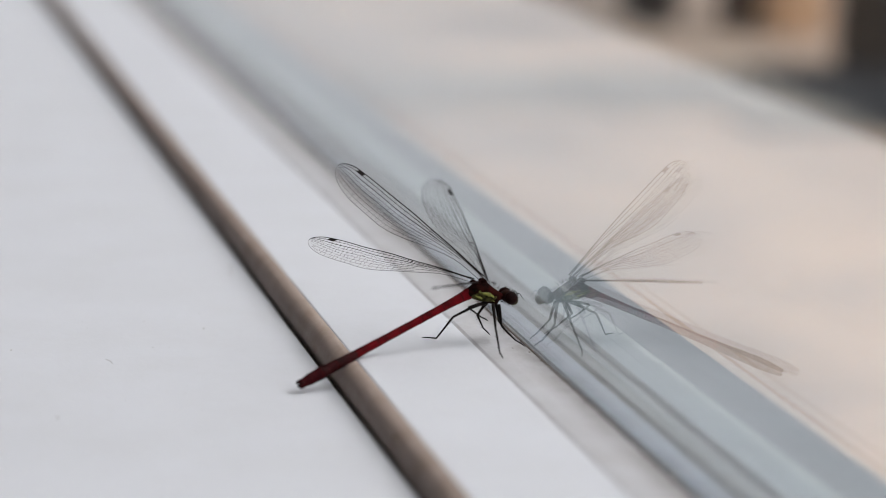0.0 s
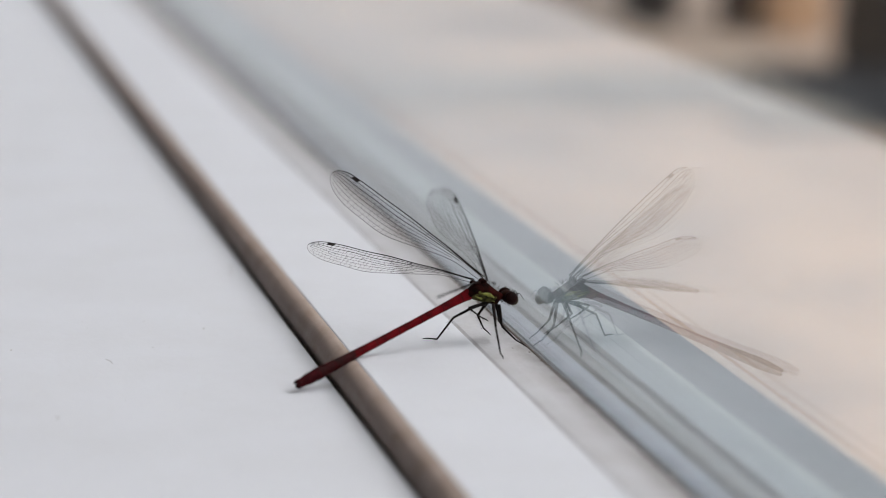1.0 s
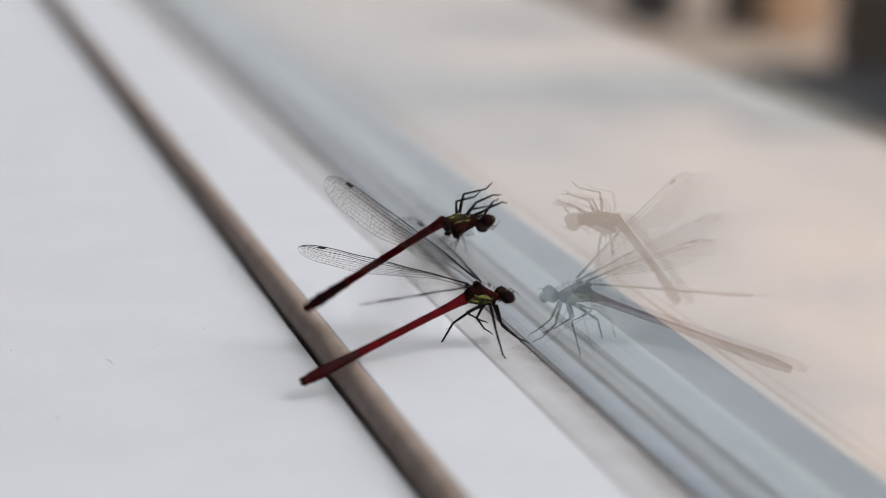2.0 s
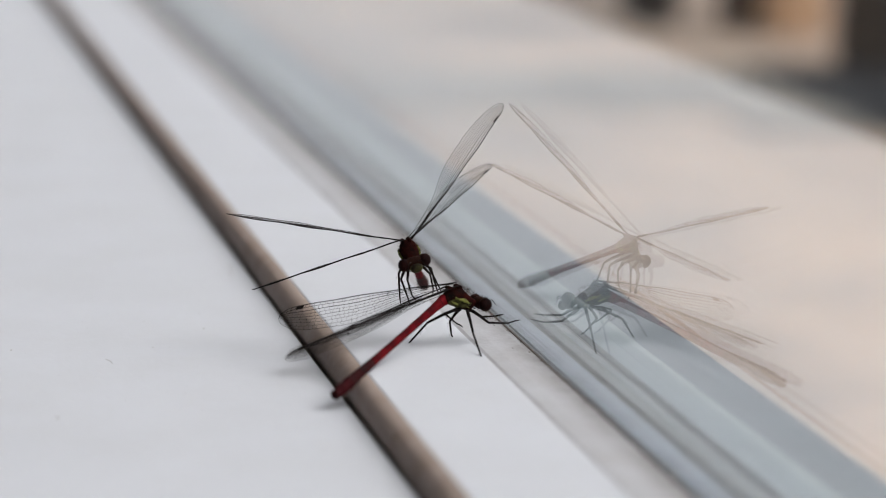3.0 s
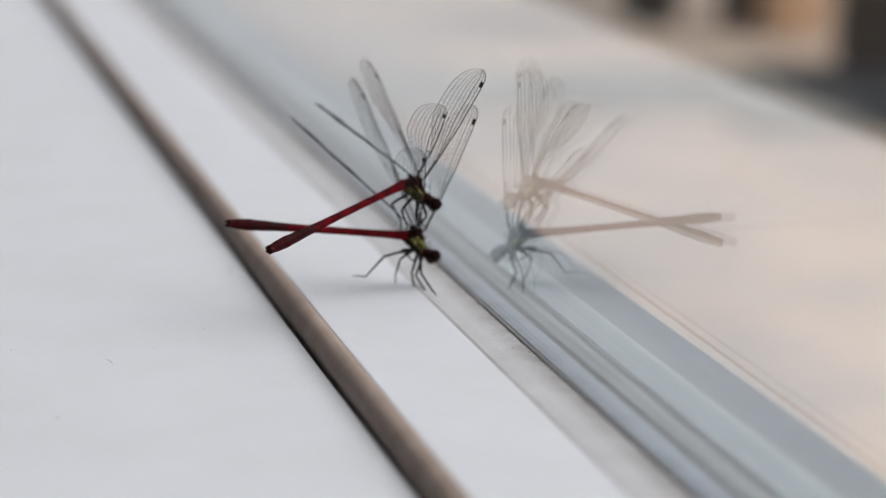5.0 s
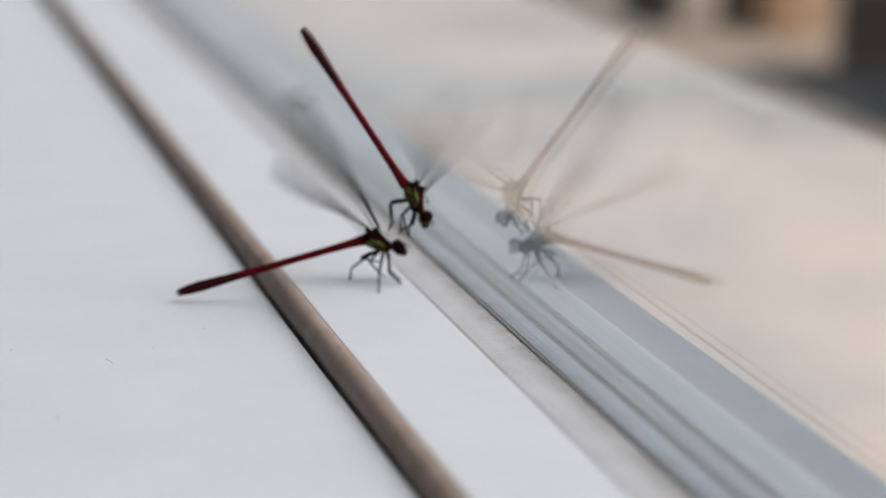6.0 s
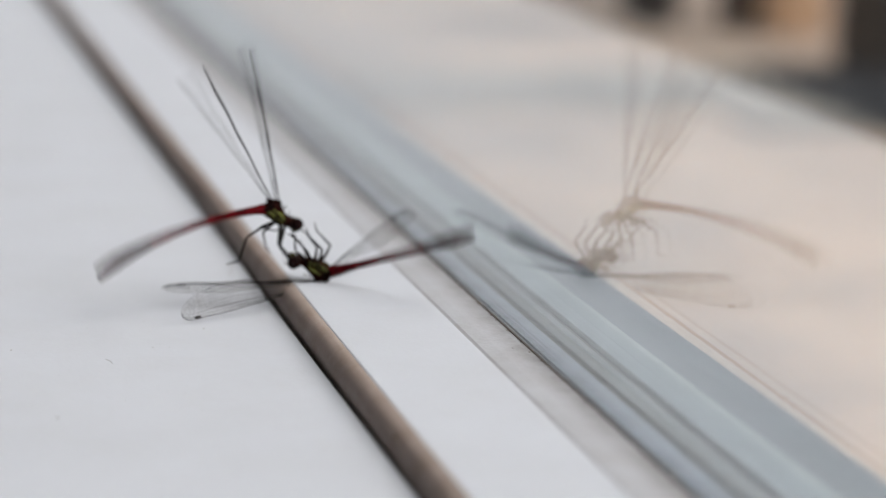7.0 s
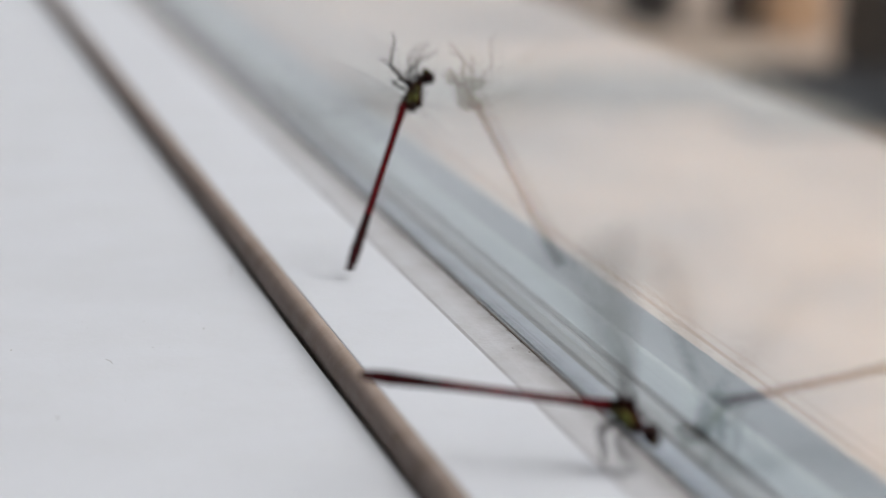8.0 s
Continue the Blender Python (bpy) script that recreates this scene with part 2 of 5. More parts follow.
    def pane(name, y0, y1, z0, mat, label):
        bm = bmesh.new()
        box(bm, X0, X1, y0, y1, z0, HEAD)
        ob = tagged(part(name, bm, mat, smooth=False), label, "window pane", kind="structure")
        ob.visible_shadow = False
        return ob

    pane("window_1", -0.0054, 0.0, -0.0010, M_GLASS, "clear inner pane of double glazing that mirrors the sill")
    pane("window_2", -0.0216, -0.0162, -0.0010, M_COATED, "clear outer pane of the double glazing")

    for y0, y1, z1, mat, label in ((-0.0054, -0.0001, -0.0012, M_STRIP, "pale grey strip on which the inner pane stands"), (-0.0197, -0.01622, 0.0, M_SPACER, "blue-grey strip on which the outer pane stands"), (-0.02158, -0.01973, 0.0, M_LIP, "pale outer edge of the strip under the outer pane")):
        bm = bmesh.new()
        box(bm, X0, X1, y0, y1, -0.0095, z1)
        tagged(part("setting_strip", bm, mat, smooth=False), label, "window frame", kind="structure")
    # spacer between the panes: pale foot, a dark slot with a grey rib in it, broad bar
    def bar(name, y0, y1, z0, z1, mat, label, cat="spacer", edge=0.00012):
        bm = bmesh.new()
        e = min(edge, (y1 - y0) / 4)
        profile(bm, [(y0, z0), (y1, z0), (y1, z1 - e), (y1 - e, z1), (y0 + e, z1), (y0, z1 - e)], X0, X1)
        tagged(part(name, bm, mat, smooth=False), label, cat, kind="structure")
    bar("spacer_foot", -0.0088, -0.0055, -0.006, -0.0003, M_STRIP, "pale edge strip of the glazing spacer")
    bar("spacer_slot", -0.0136, -0.0089, -0.006, -0.0009, M_SLOT, "dark slot of the glazing spacer")
    bar("spacer_rib", -0.0126, -0.0098, -0.00085, -0.0003, M_BEAD, "grey rib in the dark slot of the spacer")
    bar("glazing_spacer", -0.01619, -0.01365, -0.006, 0.0, M_SPACER, "blue-grey aluminium spacer bar between the two panes", edge=0.00002)
    bar("outer_bead", -0.0286, -0.02163, -0.04, -0.0001, M_BEAD, "grey outer glazing bead below the outer pane", "window frame")
    bm = bmesh.new()
    box(bm, X0, X1, -0.0286, 0.0262, -0.12, -0.0125)
    tagged(part("frame_base", bm, M_SILL, smooth=False), "white base of the window frame under the glazing", "window frame", kind="structure")


def build_room():
    """Plain closing walls: the room behind the camera and the house wall round the window."""
    def slab(name, x0, x1, y0, y1, z0, z1, mat, label, cat):
        bm = bmesh.new()
        box(bm, x0, x1, y0, y1, z0, z1)
        return tagged(part(name, bm, mat, smooth=False), label, cat, kind="structure")
    slab("wall_window_left", -2.6, X0, -0.12, 0.11, -0.8, 2.6, M_WALL, "taupe plastered wall beside the window", "wall")
    slab("wall_window_right", X1, 3.2, -0.12, 0.11, -0.8, 2.6, M_WALL, "taupe plastered wall beside the window", "wall")
    slab("wall_above_window", X0, X1, -0.12, 0.11, HEAD, 2.6, M_WALL, "taupe plastered wall above the window", "wall")
    slab("wall_below_sill", X0, X1, 0.0265, 0.110, -0.8, -0.0305, M_WALL, "taupe plastered wall below the windowsill", "wall")
    slab("wall_east", 3.2, 3.3, 0.11, 4.2, -0.8, 2.6, M_WALL, "taupe plastered room wall", "wall")
    slab("wall_west", -2.7, -2.6, 0.11, 4.2, -0.8, 2.6, M_WALL, "taupe plastered room wall", "wall")
    slab("wall_back", -2.7, 3.3, 4.2, 4.3, -0.8, 2.6, M_WALL, "taupe plastered room wall", "wall")
    slab("ceiling", -2.7, 3.3, -0.12, 4.3, 2.6, 2.7, M_WALL, "taupe room ceiling", "ceiling")
    slab("floor", -2.7, 3.3, 0.11, 4.3, -0.9, -0.8, M_FLOOR, "dark brown oak floor of the room", "floor")


def build_terrace():
    bm = bmesh.new()
    bmesh.ops.create_grid(bm, x_segments=40, y_segments=40, size=60, matrix=Matrix.Translation((0, -60.031, -0.12)))
    tagged(part("ground", bm, M_PAVING), "pale beige stone terrace outside the window", "terrace", kind="structure")
    # a course of weathered grey flags and dark slate slabs laid across the terrace
    strip = tagged(new("slate_course"), "course of grey flags and dark slate slabs laid across the terrace", "paving", kind="structure")
    strip.location = (0.94, -0.04, -0.120)
    for y0, y1, x0, x1, mat in ((-0.15, 0.0, 0.07, 0.22, M_FLAG), (-0.27, -0.154, 0.085, 0.225, M_FLAG), (-0.384, -0.274, 0.075, 0.235, M_FLAG), (-0.384, -0.325, 0.005, 0.071, M_FLAG),
                                (-0.62, -0.388, -0.11, -0.050, M_FLAG), (-0.62, -0.388, -0.046, 0.236, M_SLATE), (-0.86, -0.624, -0.04, 0.236, M_SLATE), (-1.10, -0.864, -0.037, 0.236, M_SLATE)):
        bm = bmesh.new()
        box(bm, x0, x1, y0, y1, 0, 0.004)
        bmesh.ops.bevel(bm, geom=bm.edges[:], offset=0.0015, segments=1, affect='EDGES')
        part("slab", bm, mat, strip, smooth=False)


def build_garden_edge():
    """Planters, a post and a fence standing on the terrace."""
    def planter(x, y, r, h, mat, label):
        bm = bmesh.new()
        turns = 28
        shape = ((0.72, 0.0), (0.80, 0.12), (0.93, 0.72), (1.0, 0.86), (1.04, 0.90), (1.04, 1.0), (0.94, 1.0), (0.90, 0.86))
        rings = [[bm.verts.new((r * f * math.cos(a), r * f * math.sin(a), h * g)) for a in (2 * math.pi * k / turns for k in range(turns))] for f, g in shape]
        for a, b in zip(rings, rings[1:]):
            for k in range(turns):
                bm.faces.new((a[k], a[(k + 1) % turns], b[(k + 1) % turns], b[k]))
        bm.faces.new(rings[0][::-1])
        bm.faces.new(rings[-1])
        pot = tagged(part("planter", bm, mat), label, "planter")
        pot.location = (x, y, -0.120)
        return pot
    planter(1.43, -0.454, 0.024, 0.16, M_SLATE, "small dark grey round planter on the terrace")
    planter(1.405, -0.507, 0.018, 0.30, M_BROWNPOT, "slim dark brown pot on the terrace")
    bm = bmesh.new()
    box(bm, -0.017, 0.017, -0.017, 0.017, 0, 0.30)
    bmesh.ops.bevel(bm, geom=bm.edges[:], offset=0.002, segments=2, affect='EDGES')
    post = tagged(part("post", bm, M_TIMBER, smooth=False), "orange-brown timber post standing on the terrace", "post")
    post.location = (1.372, -0.533, -0.120)
    fence = tagged(new("fence"), "low dark weathered timber fence edging the terrace", "fence")
    fence.location = (1.19, -0.496, -0.120)
    for k in range(4):
        bm = bmesh.new()
        box(bm, -0.012, 0.012, -0.098 - 0.102 * k, -0.102 * k, 0, 0.075 + 0.003 * (k % 2))
        bmesh.ops.bevel(bm, geom=bm.edges[:], offset=0.003, segments=2, affect='EDGES')
        part("board", bm, M_DARKWOOD, fence, smooth=False)


build_window()
build_room()
build_terrace()
build_garden_edge()


# ---- damselflies ----
HEAD_AT, BASE_AT = Vector((3.0, 0, -0.4)) * MM, Vector((-2.3, 0, -0.4)) * MM
SEGMENTS = (1.3, 3.0, 3.4, 3.5, 3.5, 3.4, 3.1, 2.4, 1.6, 1.3)         # abdomen segments, mm
RADII = (0.78, 0.62, 0.52, 0.50, 0.50, 0.52, 0.58, 0.70, 0.80, 0.72, 0.55)
WING_ROOTS = {"fore": Vector((-0.55, 0.45, 1.55)) * MM, "hind": Vector((-1.75, 0.45, 1.25)) * MM}


def wing_lines(length, chord):
    """Leading and trailing edge of a stalked damselfly wing as functions of the way along it."""
    def lead(u):
        rise = 0.10 + 0.07 * math.sin(math.pi * min(u, 1.0))
        if u > 0.90:
            rise = -0.22 + (rise + 0.22) * math.sqrt(max(0.0, 1 - ((u - 0.90) / 0.10) ** 2))
        return chord * rise

    def trail(u):
        s = max(0.0, min(1.0, (u - 0.13) / 0.50))
        wide = 0.08 + 0.74 * (s * s * (3 - 2 * s))
        if u > 0.74:
            wide = 0.22 + (wide - 0.22) * math.sqrt(max(0.0, 1 - ((u - 0.74) / 0.26) ** 2.3))
        return -chord * wide
    return lead, trail


def build_wing(name, parent, length, chord, seed):
    rng = random.Random(seed)
    lead, trail = wing_lines(length, chord)
    steps = 60
    bm = bmesh.new()
    rows = []
    for i in range(steps + 1):
        u = 1 - (1 - i / steps) ** 1.7
        a, b = lead(u), trail(u)
        rows.append([bm.verts.new((u * length, a + (b - a) * k / 4, 0.05 * MM * math.sin(k * 1.9 + i * 0.35))) for k in range(5)])
    for p, q in zip(rows, rows[1:]):
        for k in range(4):
            bm.faces.new((p[k], p[k + 1], q[k + 1], q[k]))
    wing = part(name, bm, M_WING, parent, "clear smoky wing with dark veins and a black tip spot")
    # veins: edges, long veins, cross veins
    bm = bmesh.new()

    def at(u, f):
        a, b = lead(u), trail(u)
        return Vector((u * length, a + (b - a) * f, 0.05 * MM * math.sin(f * 4 * 1.9 + u * steps * 0.35)))
    longs = [(0.0, 0.0, 1.0, 0.070), (0.11, 0.02, 0.985, 0.036), (0.24, 0.0, 0.99, 0.046), (0.36, 0.30, 0.99, 0.018), (0.48, 0.16, 0.99, 0.027),
             (0.60, 0.34, 0.985, 0.017), (0.72, 0.20, 0.98, 0.020), (0.86, 0.34, 0.97, 0.016), (1.0, 0.0, 1.0, 0.028)]
    for f, u0, u1, r in longs:
        pts = [at(u0 + (u1 - u0) * (1 - (1 - k / 26) ** 1.7), f) for k in range(27)]
        tube(bm, pts, [r * MM * (1.25 - 0.6 * k / 26) for k in range(27)], 4)
    for (f0, a0, a1, _), (f1, b0, b1, _) in zip(longs, longs[1:]):
        u = max(a0, b0) + 0.05
        while u < min(a1, b1) - 0.004:
            v = u + rng.uniform(-0.006, 0.006)
            if u > 0.24 or rng.random() < 0.4:
                w = v + rng.uniform(-0.007, 0.012)
                tube(bm, [at(v, f0), at((v + w) / 2 + rng.uniform(-0.004, 0.004), (f0 + f1) / 2), at(w, f1)], rng.uniform(0.013, 0.019) * MM, 3)
            u += rng.uniform(0.020, 0.033)
    node = 0.38
    tube(bm, [at(node, 0.0), at(node + 0.01, 0.26)], 0.05 * MM, 4)
    part("vein_net", bm, M_VEIN, wing)
    # dark spot near the tip
    bm = bmesh.new()
    quad = [at(u, f) for u, f in ((0.856, 0.01), (0.896, 0.01), (0.905, 0.12), (0.866, 0.12))]
    top = [bm.verts.new(p + Vector((0, 0, 0.06 * MM))) for p in quad]
    low = [bm.verts.new(p - Vector((0, 0, 0.06 * MM))) for p in quad]
    bm.faces.new(top)
    bm.faces.new(low[::-1])
    for i in range(4):
        bm.faces.new((top[i], low[i], low[(i + 1) % 4], top[(i + 1) % 4]))
    part("wing_spot", bm, M_VEIN, wing, smooth=False)
    return wing


def build_leg(parent, hip, knee, ankle, toe, seed):
    """Thigh, shin and foot, with rows of fine bristles on the shin."""
    rng = random.Random(seed)
    hip, knee, ankle, toe = (Vector(p) * MM for p in (hip, knee, ankle, toe))
    bm = bmesh.new()
    mid = (hip + knee) / 2 + Vector((0, 0, 0.12 * MM))
    tube(bm, [hip, hip.lerp(mid, 0.5), mid, knee], [0.22 * MM, 0.22 * MM, 0.19 * MM, 0.15 * MM], 7)
    leg = part("leg", bm, M_LEG, parent)
    bm = bmesh.new()
    tube(bm, [knee, knee.lerp(ankle, 0.5), ankle], [0.14 * MM, 0.13 * MM, 0.10 * MM], 6)
    along = (ankle - knee)
    for k in range(9):
        p = knee + along * (0.1 + 0.09 * k)
        d = (Vector((rng.uniform(-1, 1), rng.uniform(-1, 1), rng.uniform(-1, 0.3))).normalized() + along.normalized() * 0.7) * 0.42 * MM
        tube(bm, [p, p + d], [0.03 * MM, 0.012 * MM], 3)
    part("shin", bm, M_LEG, leg, "black bristly shin")
    bm = bmesh.new()
    bend = ankle.lerp(toe, 0.6) + Vector((0, 0, 0.06 * MM))
    tube(bm, [ankle, bend, toe], [0.11 * MM, 0.09 * MM, 0.05 * MM], 5)
    part("foot", bm, M_LEG, leg)
    return dict(leg=leg, hip=hip, knee=knee, bend=(knee - hip).cross(ankle - knee).normalized())


STANDING = [  # mm: hip, knee, ankle, toe of each leg
    ((1.7, -0.6, -1.4), (2.3, -1.0, -4.1), (4.0, -2.0, -5.6), (5.5, -2.3, -6.4)),
    ((1.7, 0.6, -1.4), (2.6, 1.0, -3.9), (4.2, 1.5, -5.5), (5.2, 1.7, -6.3)),
    ((0.9, -0.7, -1.4), (0.5, -3.8, -3.7), (0.1, -7.8, -6.2), (0.3, -8.6, -6.7)),
    ((0.6, 0.6, -1.4), (-0.4, 1.0, -3.3), (1.4, 3.2, -5.4), (2.9, 4.5, -6.5)),
    ((0.0, -0.6, -1.4), (-2.4, -0.9, -2.0), (-0.6, -1.2, -3.1), (0.3, -1.3, -3.5)),
    ((0.2, 0.6, -1.5), (-3.6, 1.0, -3.7), (-4.9, 2.8, -7.0), (-6.3, 4.3, -7.3)),
]
CLUTCHING = [
    ((1.5, -0.6, -1.2), (2.9, -1.4, -2.4), (3.9, -1.7, -4.2), (4.7, -1.5, -4.7)),
    ((1.5, 0.6, -1.2), (2.8, 1.6, -2.5), (4.2, 1.9, -4.0), (5.1, 1.8, -4.4)),
    ((0.6, -0.7, -1.3), (0.9, -2.0, -2.9), (2.4, -2.4, -4.9), (3.1, -2.6, -5.7)),
    ((0.6, 0.7, -1.3), (0.8, 2.1, -2.7), (1.9, 2.6, -5.0), (2.7, 2.9, -5.7)),
    ((-0.4, -0.7, -1.3), (-1.7, -1.9, -3.1), (-1.3, -2.8, -5.7), (-1.7, -3.0, -6.8)),
    ((-0.4, 0.7, -1.3), (-1.6, 2.0, -3.1), (-0.9, 2.9, -5.8), (-1.3, 3.2, -6.9)),
]


def build_damselfly(label, stance, seed):
    """Thorax at the origin, head towards +x, back towards +z."""
    fly = tagged(new("damselfly"), label, "damselfly", "fighting damselflies")
    bm = bmesh.new()
    loft(bm, [(x * MM, 0, z * MM, 1.1 * w * MM, 1.1 * h * MM) for x, z, w, h in (
        (-2.75, -0.45, 0.35, 0.35), (-2.5, -0.35, 0.66, 0.60), (-1.9, 0.05, 0.88, 0.86), (-1.2, 0.12, 1.00, 1.08), (-0.5, 0.12, 1.08, 1.24), (0.2, -0.15, 1.06, 1.16),
        (0.9, -0.42, 0.95, 0.98), (1.5, -0.56, 0.76, 0.76), (1.95, -0.52, 0.46, 0.46), (2.15, -0.48, 0.34, 0.34), (2.5, -0.42, 0.55, 0.46), (2.8, -0.4, 0.35, 0.32))], 28)
    for vert in bm.verts:
        vert.co *= 1 + 0.09 * noise.noise(vert.co * 1700)
    # raised wing bases and a few bristles on the back
    for y in (-0.4, 0.4):
        ball(bm, Vector((-0.6, y, 1.42)) * MM, 0.45 * MM, 0.3 * MM, 0.3 * MM, 10)
        ball(bm, Vector((-1.75, y, 1.12)) * MM, 0.45 * MM, 0.3 * MM, 0.28 * MM, 10)
    rng = random.Random(seed)
    for k in range(120):
        a, x = rng.uniform(0.1, 3.0), rng.uniform(-2.0, 1.6)
        p = Vector((x, 1.12 * math.cos(a), 0.03 + 1.28 * math.sin(a) - 0.14 * abs(x + 0.4))) * MM
        d = Vector((rng.uniform(-0.2, 0.5), math.cos(a), math.sin(a))).normalized() * 0.36 * MM
        tube(bm, [p, p + d], [0.022 * MM, 0.008 * MM], 3)
    part("thorax", bm, M_THORAX, fly, "bronze-black thorax shell")
    for side in (-1, 1):
        bm = bmesh.new()
        ball(bm, Vector((-0.45, side * 0.84, -0.56)) * MM, 1.65 * MM, 0.36 * MM, 0.62 * MM, 24)
        for vert in bm.verts:
            vert.co += Vector((0.6, side * 0.5, 1)) * 0.22 * MM * noise.noise(vert.co * 1500 + Vector((0, seed, 0)))
        part("flank_plate", bm, M_FLANK, fly, "mottled olive-black flank plate")
        for x0, x1, z0, z1, w in ((0.75, -1.25, -0.40, 0.20, 0.21), (-0.5, -1.8, -0.80, -0.40, 0.15), (1.0, 0.3, -1.0, -0.75, 0.09)):
            bm = bmesh.new()
            pts = []
            for k in range(9):
                f = k / 8
                x, z = x0 + (x1 - x0) * f, z0 + (z1 - z0) * f
                wid, cz, h = 1.13 - 0.10 * abs(x + 0.3) ** 1.5, 0.05 - 0.12 * max(x, 0), 1.32
                y = wid * math.sqrt(max(0.05, 1 - ((z - cz) / h) ** 2))
                pts.append(Vector((x, side * (1.1 * y + 0.03), 1.1 * z)) * MM)
            tube(bm, pts, [w * MM * (0.35 + 0.65 * math.sin(math.pi * (k + 0.6) / 9.2)) for k in range(9)], 8, 0.9)
            for vert in bm.verts:
                vert.co += Vector((1, side * 0.5, 1)) * 0.24 * MM * noise.noise(vert.co * 1300 + Vector((seed, 0, 0)))
            part("stripe", bm, M_STRIPE, fly, "yellow-green stripe")
    # head: wide, with a round eye at each side
    bm = bmesh.new()
    ball(bm, HEAD_AT, 0.84 * MM, 1.80 * MM, 0.80 * MM)
    for k in range(90):
        a, b = rng.uniform(0, 6.28), rng.uniform(-1, 1)
        p = HEAD_AT + Vector((0.90 * math.cos(a), 1.5 * b, 0.84 * math.sin(a))) * MM
        tube(bm, [p, p + (p - HEAD_AT).normalized() * 0.32 * MM], [0.03 * MM, 0.012 * MM], 3)
    head = part("head", bm, M_FACE, fly, "dark hairy head")
    bm = bmesh.new()
    ball(bm, HEAD_AT + Vector((0.80, 0, -0.45)) * MM, 0.62 * MM, 0.85 * MM, 0.62 * MM, 14)
    part("face", bm, M_LABRUM, head, "olive-brown face plate")
    for side in (-1, 1):
        bm = bmesh.new()
        ball(bm, HEAD_AT + Vector((0.0, side * 1.36, 0.05)) * MM, 0.86 * MM, 0.78 * MM, 0.84 * MM)
        part("eye", bm, M_EYE, head, "dark red compound eye")
        bm = bmesh.new()
        p = HEAD_AT + Vector((0.75, side * 0.5, 0.45)) * MM
        tube(bm, [p, p + Vector((0.5, side * 0.3, 0.2)) * MM, p + Vector((1.0, side * 0.6, -0.5)) * MM], [0.07 * MM, 0.05 * MM, 0.02 * MM], 5)
        part("antenna", bm, M_LEG, head)
    # abdomen
    fly_segments = []
    for i, (size, r0, r1) in enumerate(zip(SEGMENTS, RADII, RADII[1:])):
        bm = bmesh.new()
        n = 7
        ring = [(-0.12 * MM, 0, 0, r0 * 0.9 * MM, r0 * 0.9 * MM)]
        for k in range(n + 1):
            f = k / n
            r = (r0 + (r1 - r0) * f) * (1 - 0.05 * math.sin(math.pi * f)) * (0.97 if k in (0, n) else 1)
            ring.append((f * size * MM, 0, 0, r * MM, r * MM * 1.02))
        ring.append(((size + 0.10) * MM, 0, 0, r1 * 0.88 * MM, r1 * 0.88 * MM))
        loft(bm, ring, 16)
        seg = part("abdomen_segment", bm, M_REDDARK if i in (6, 7) else M_TIPRED if i > 7 else M_RED, fly,
                   "blackened red segment" if i in (6, 7) else "dark red end segment" if i > 7 else "deep red segment")
        fly_segments.append(seg)
        bm = bmesh.new()
        tube(bm, [((size - 0.10) * MM, 0, 0), ((size + 0.06) * MM, 0, 0)], [r1 * 1.015 * MM, r1 * 0.99 * MM], 16)
        part("ring_mark", bm, M_RING, seg, "dark red ring at the joint")
    bm = bmesh.new()
    for y, z in ((0.3, 0.2), (-0.3, 0.2), (0.22, -0.25), (-0.22, -0.25)):
        tube(bm, [(1.0 * MM, y * MM, z * MM), (1.5 * MM, y * 1.2 * MM, z * 1.2 * MM), (1.8 * MM, y * 0.9 * MM, z * 0.9 * MM)], [0.27 * MM, 0.22 * MM, 0.08 * MM], 6)
    part("claspers", bm, M_REDDARK, fly_segments[-1], "small dark claspers at the tail's tip")
    # wings and legs
    wings = [build_wing("forewing", fly, 23.5 * MM, 4.35 * MM, seed + 1), build_wing("forewing", fly, 23.5 * MM, 4.35 * MM, seed + 2),
             build_wing("hindwing", fly, 22.7 * MM, 4.3 * MM, seed + 3), build_wing("hindwing", fly, 22.7 * MM, 4.3 * MM, seed + 4)]
    legs = [build_leg(fly, *leg, seed * 10 + k) for k, leg in enumerate(stance)]
    return dict(body=fly, segments=fly_segments, wings=wings, legs=legs, rows=[], tails=[], beats=[], reaches=[])


WALKER = build_damselfly("red and black damselfly with clear veined wings standing on the sill", STANDING, 11)
RIVAL = build_damselfly("red and black damselfly with clear veined wings flying at the pane", CLUTCHING, 47)


# ---- movement ----
def turned(x, up):
    """A turn whose x axis is x and whose z axis is nearest to up."""
    x = Vector(x).normalized()
    z = Vector(up) - x * x.dot(Vector(up))
    if z.length < 1e-4:
        z = Vector((0, 1, 0)) - x * x.y
    z.normalize()
    y = z.cross(x)
    return Matrix((x, y, z)).transposed().to_4x4()


def key(fly, t, place, tail, bow):
    """At t seconds: the thorax's pose, the tail's tip from its base and its bow, in mm and in the fly's space."""
    fly["rows"].append((t, place))
    tip, c = Vector(tail), Vector(tail) / 2 + 2 * Vector(bow)
    pts = [2 * f * (1 - f) * c + f * f * tip for f in (k / 10 for k in range(11))]
    p, poses = BASE_AT.copy(), []
    for a, b, size in zip(pts, pts[1:], SEGMENTS):
        d = (b - a).normalized()
        poses.append(Matrix.Translation(p) @ turned(d, (0, 0, 1)))
        p = p + d * size * MM
    fly["tails"].append((t, poses))


def beat(fly, t, *angles):
    """At t seconds: rise, sweep and twist in degrees of the left and right forewing and the left and right hindwing."""
    fly["beats"].append((t, angles))


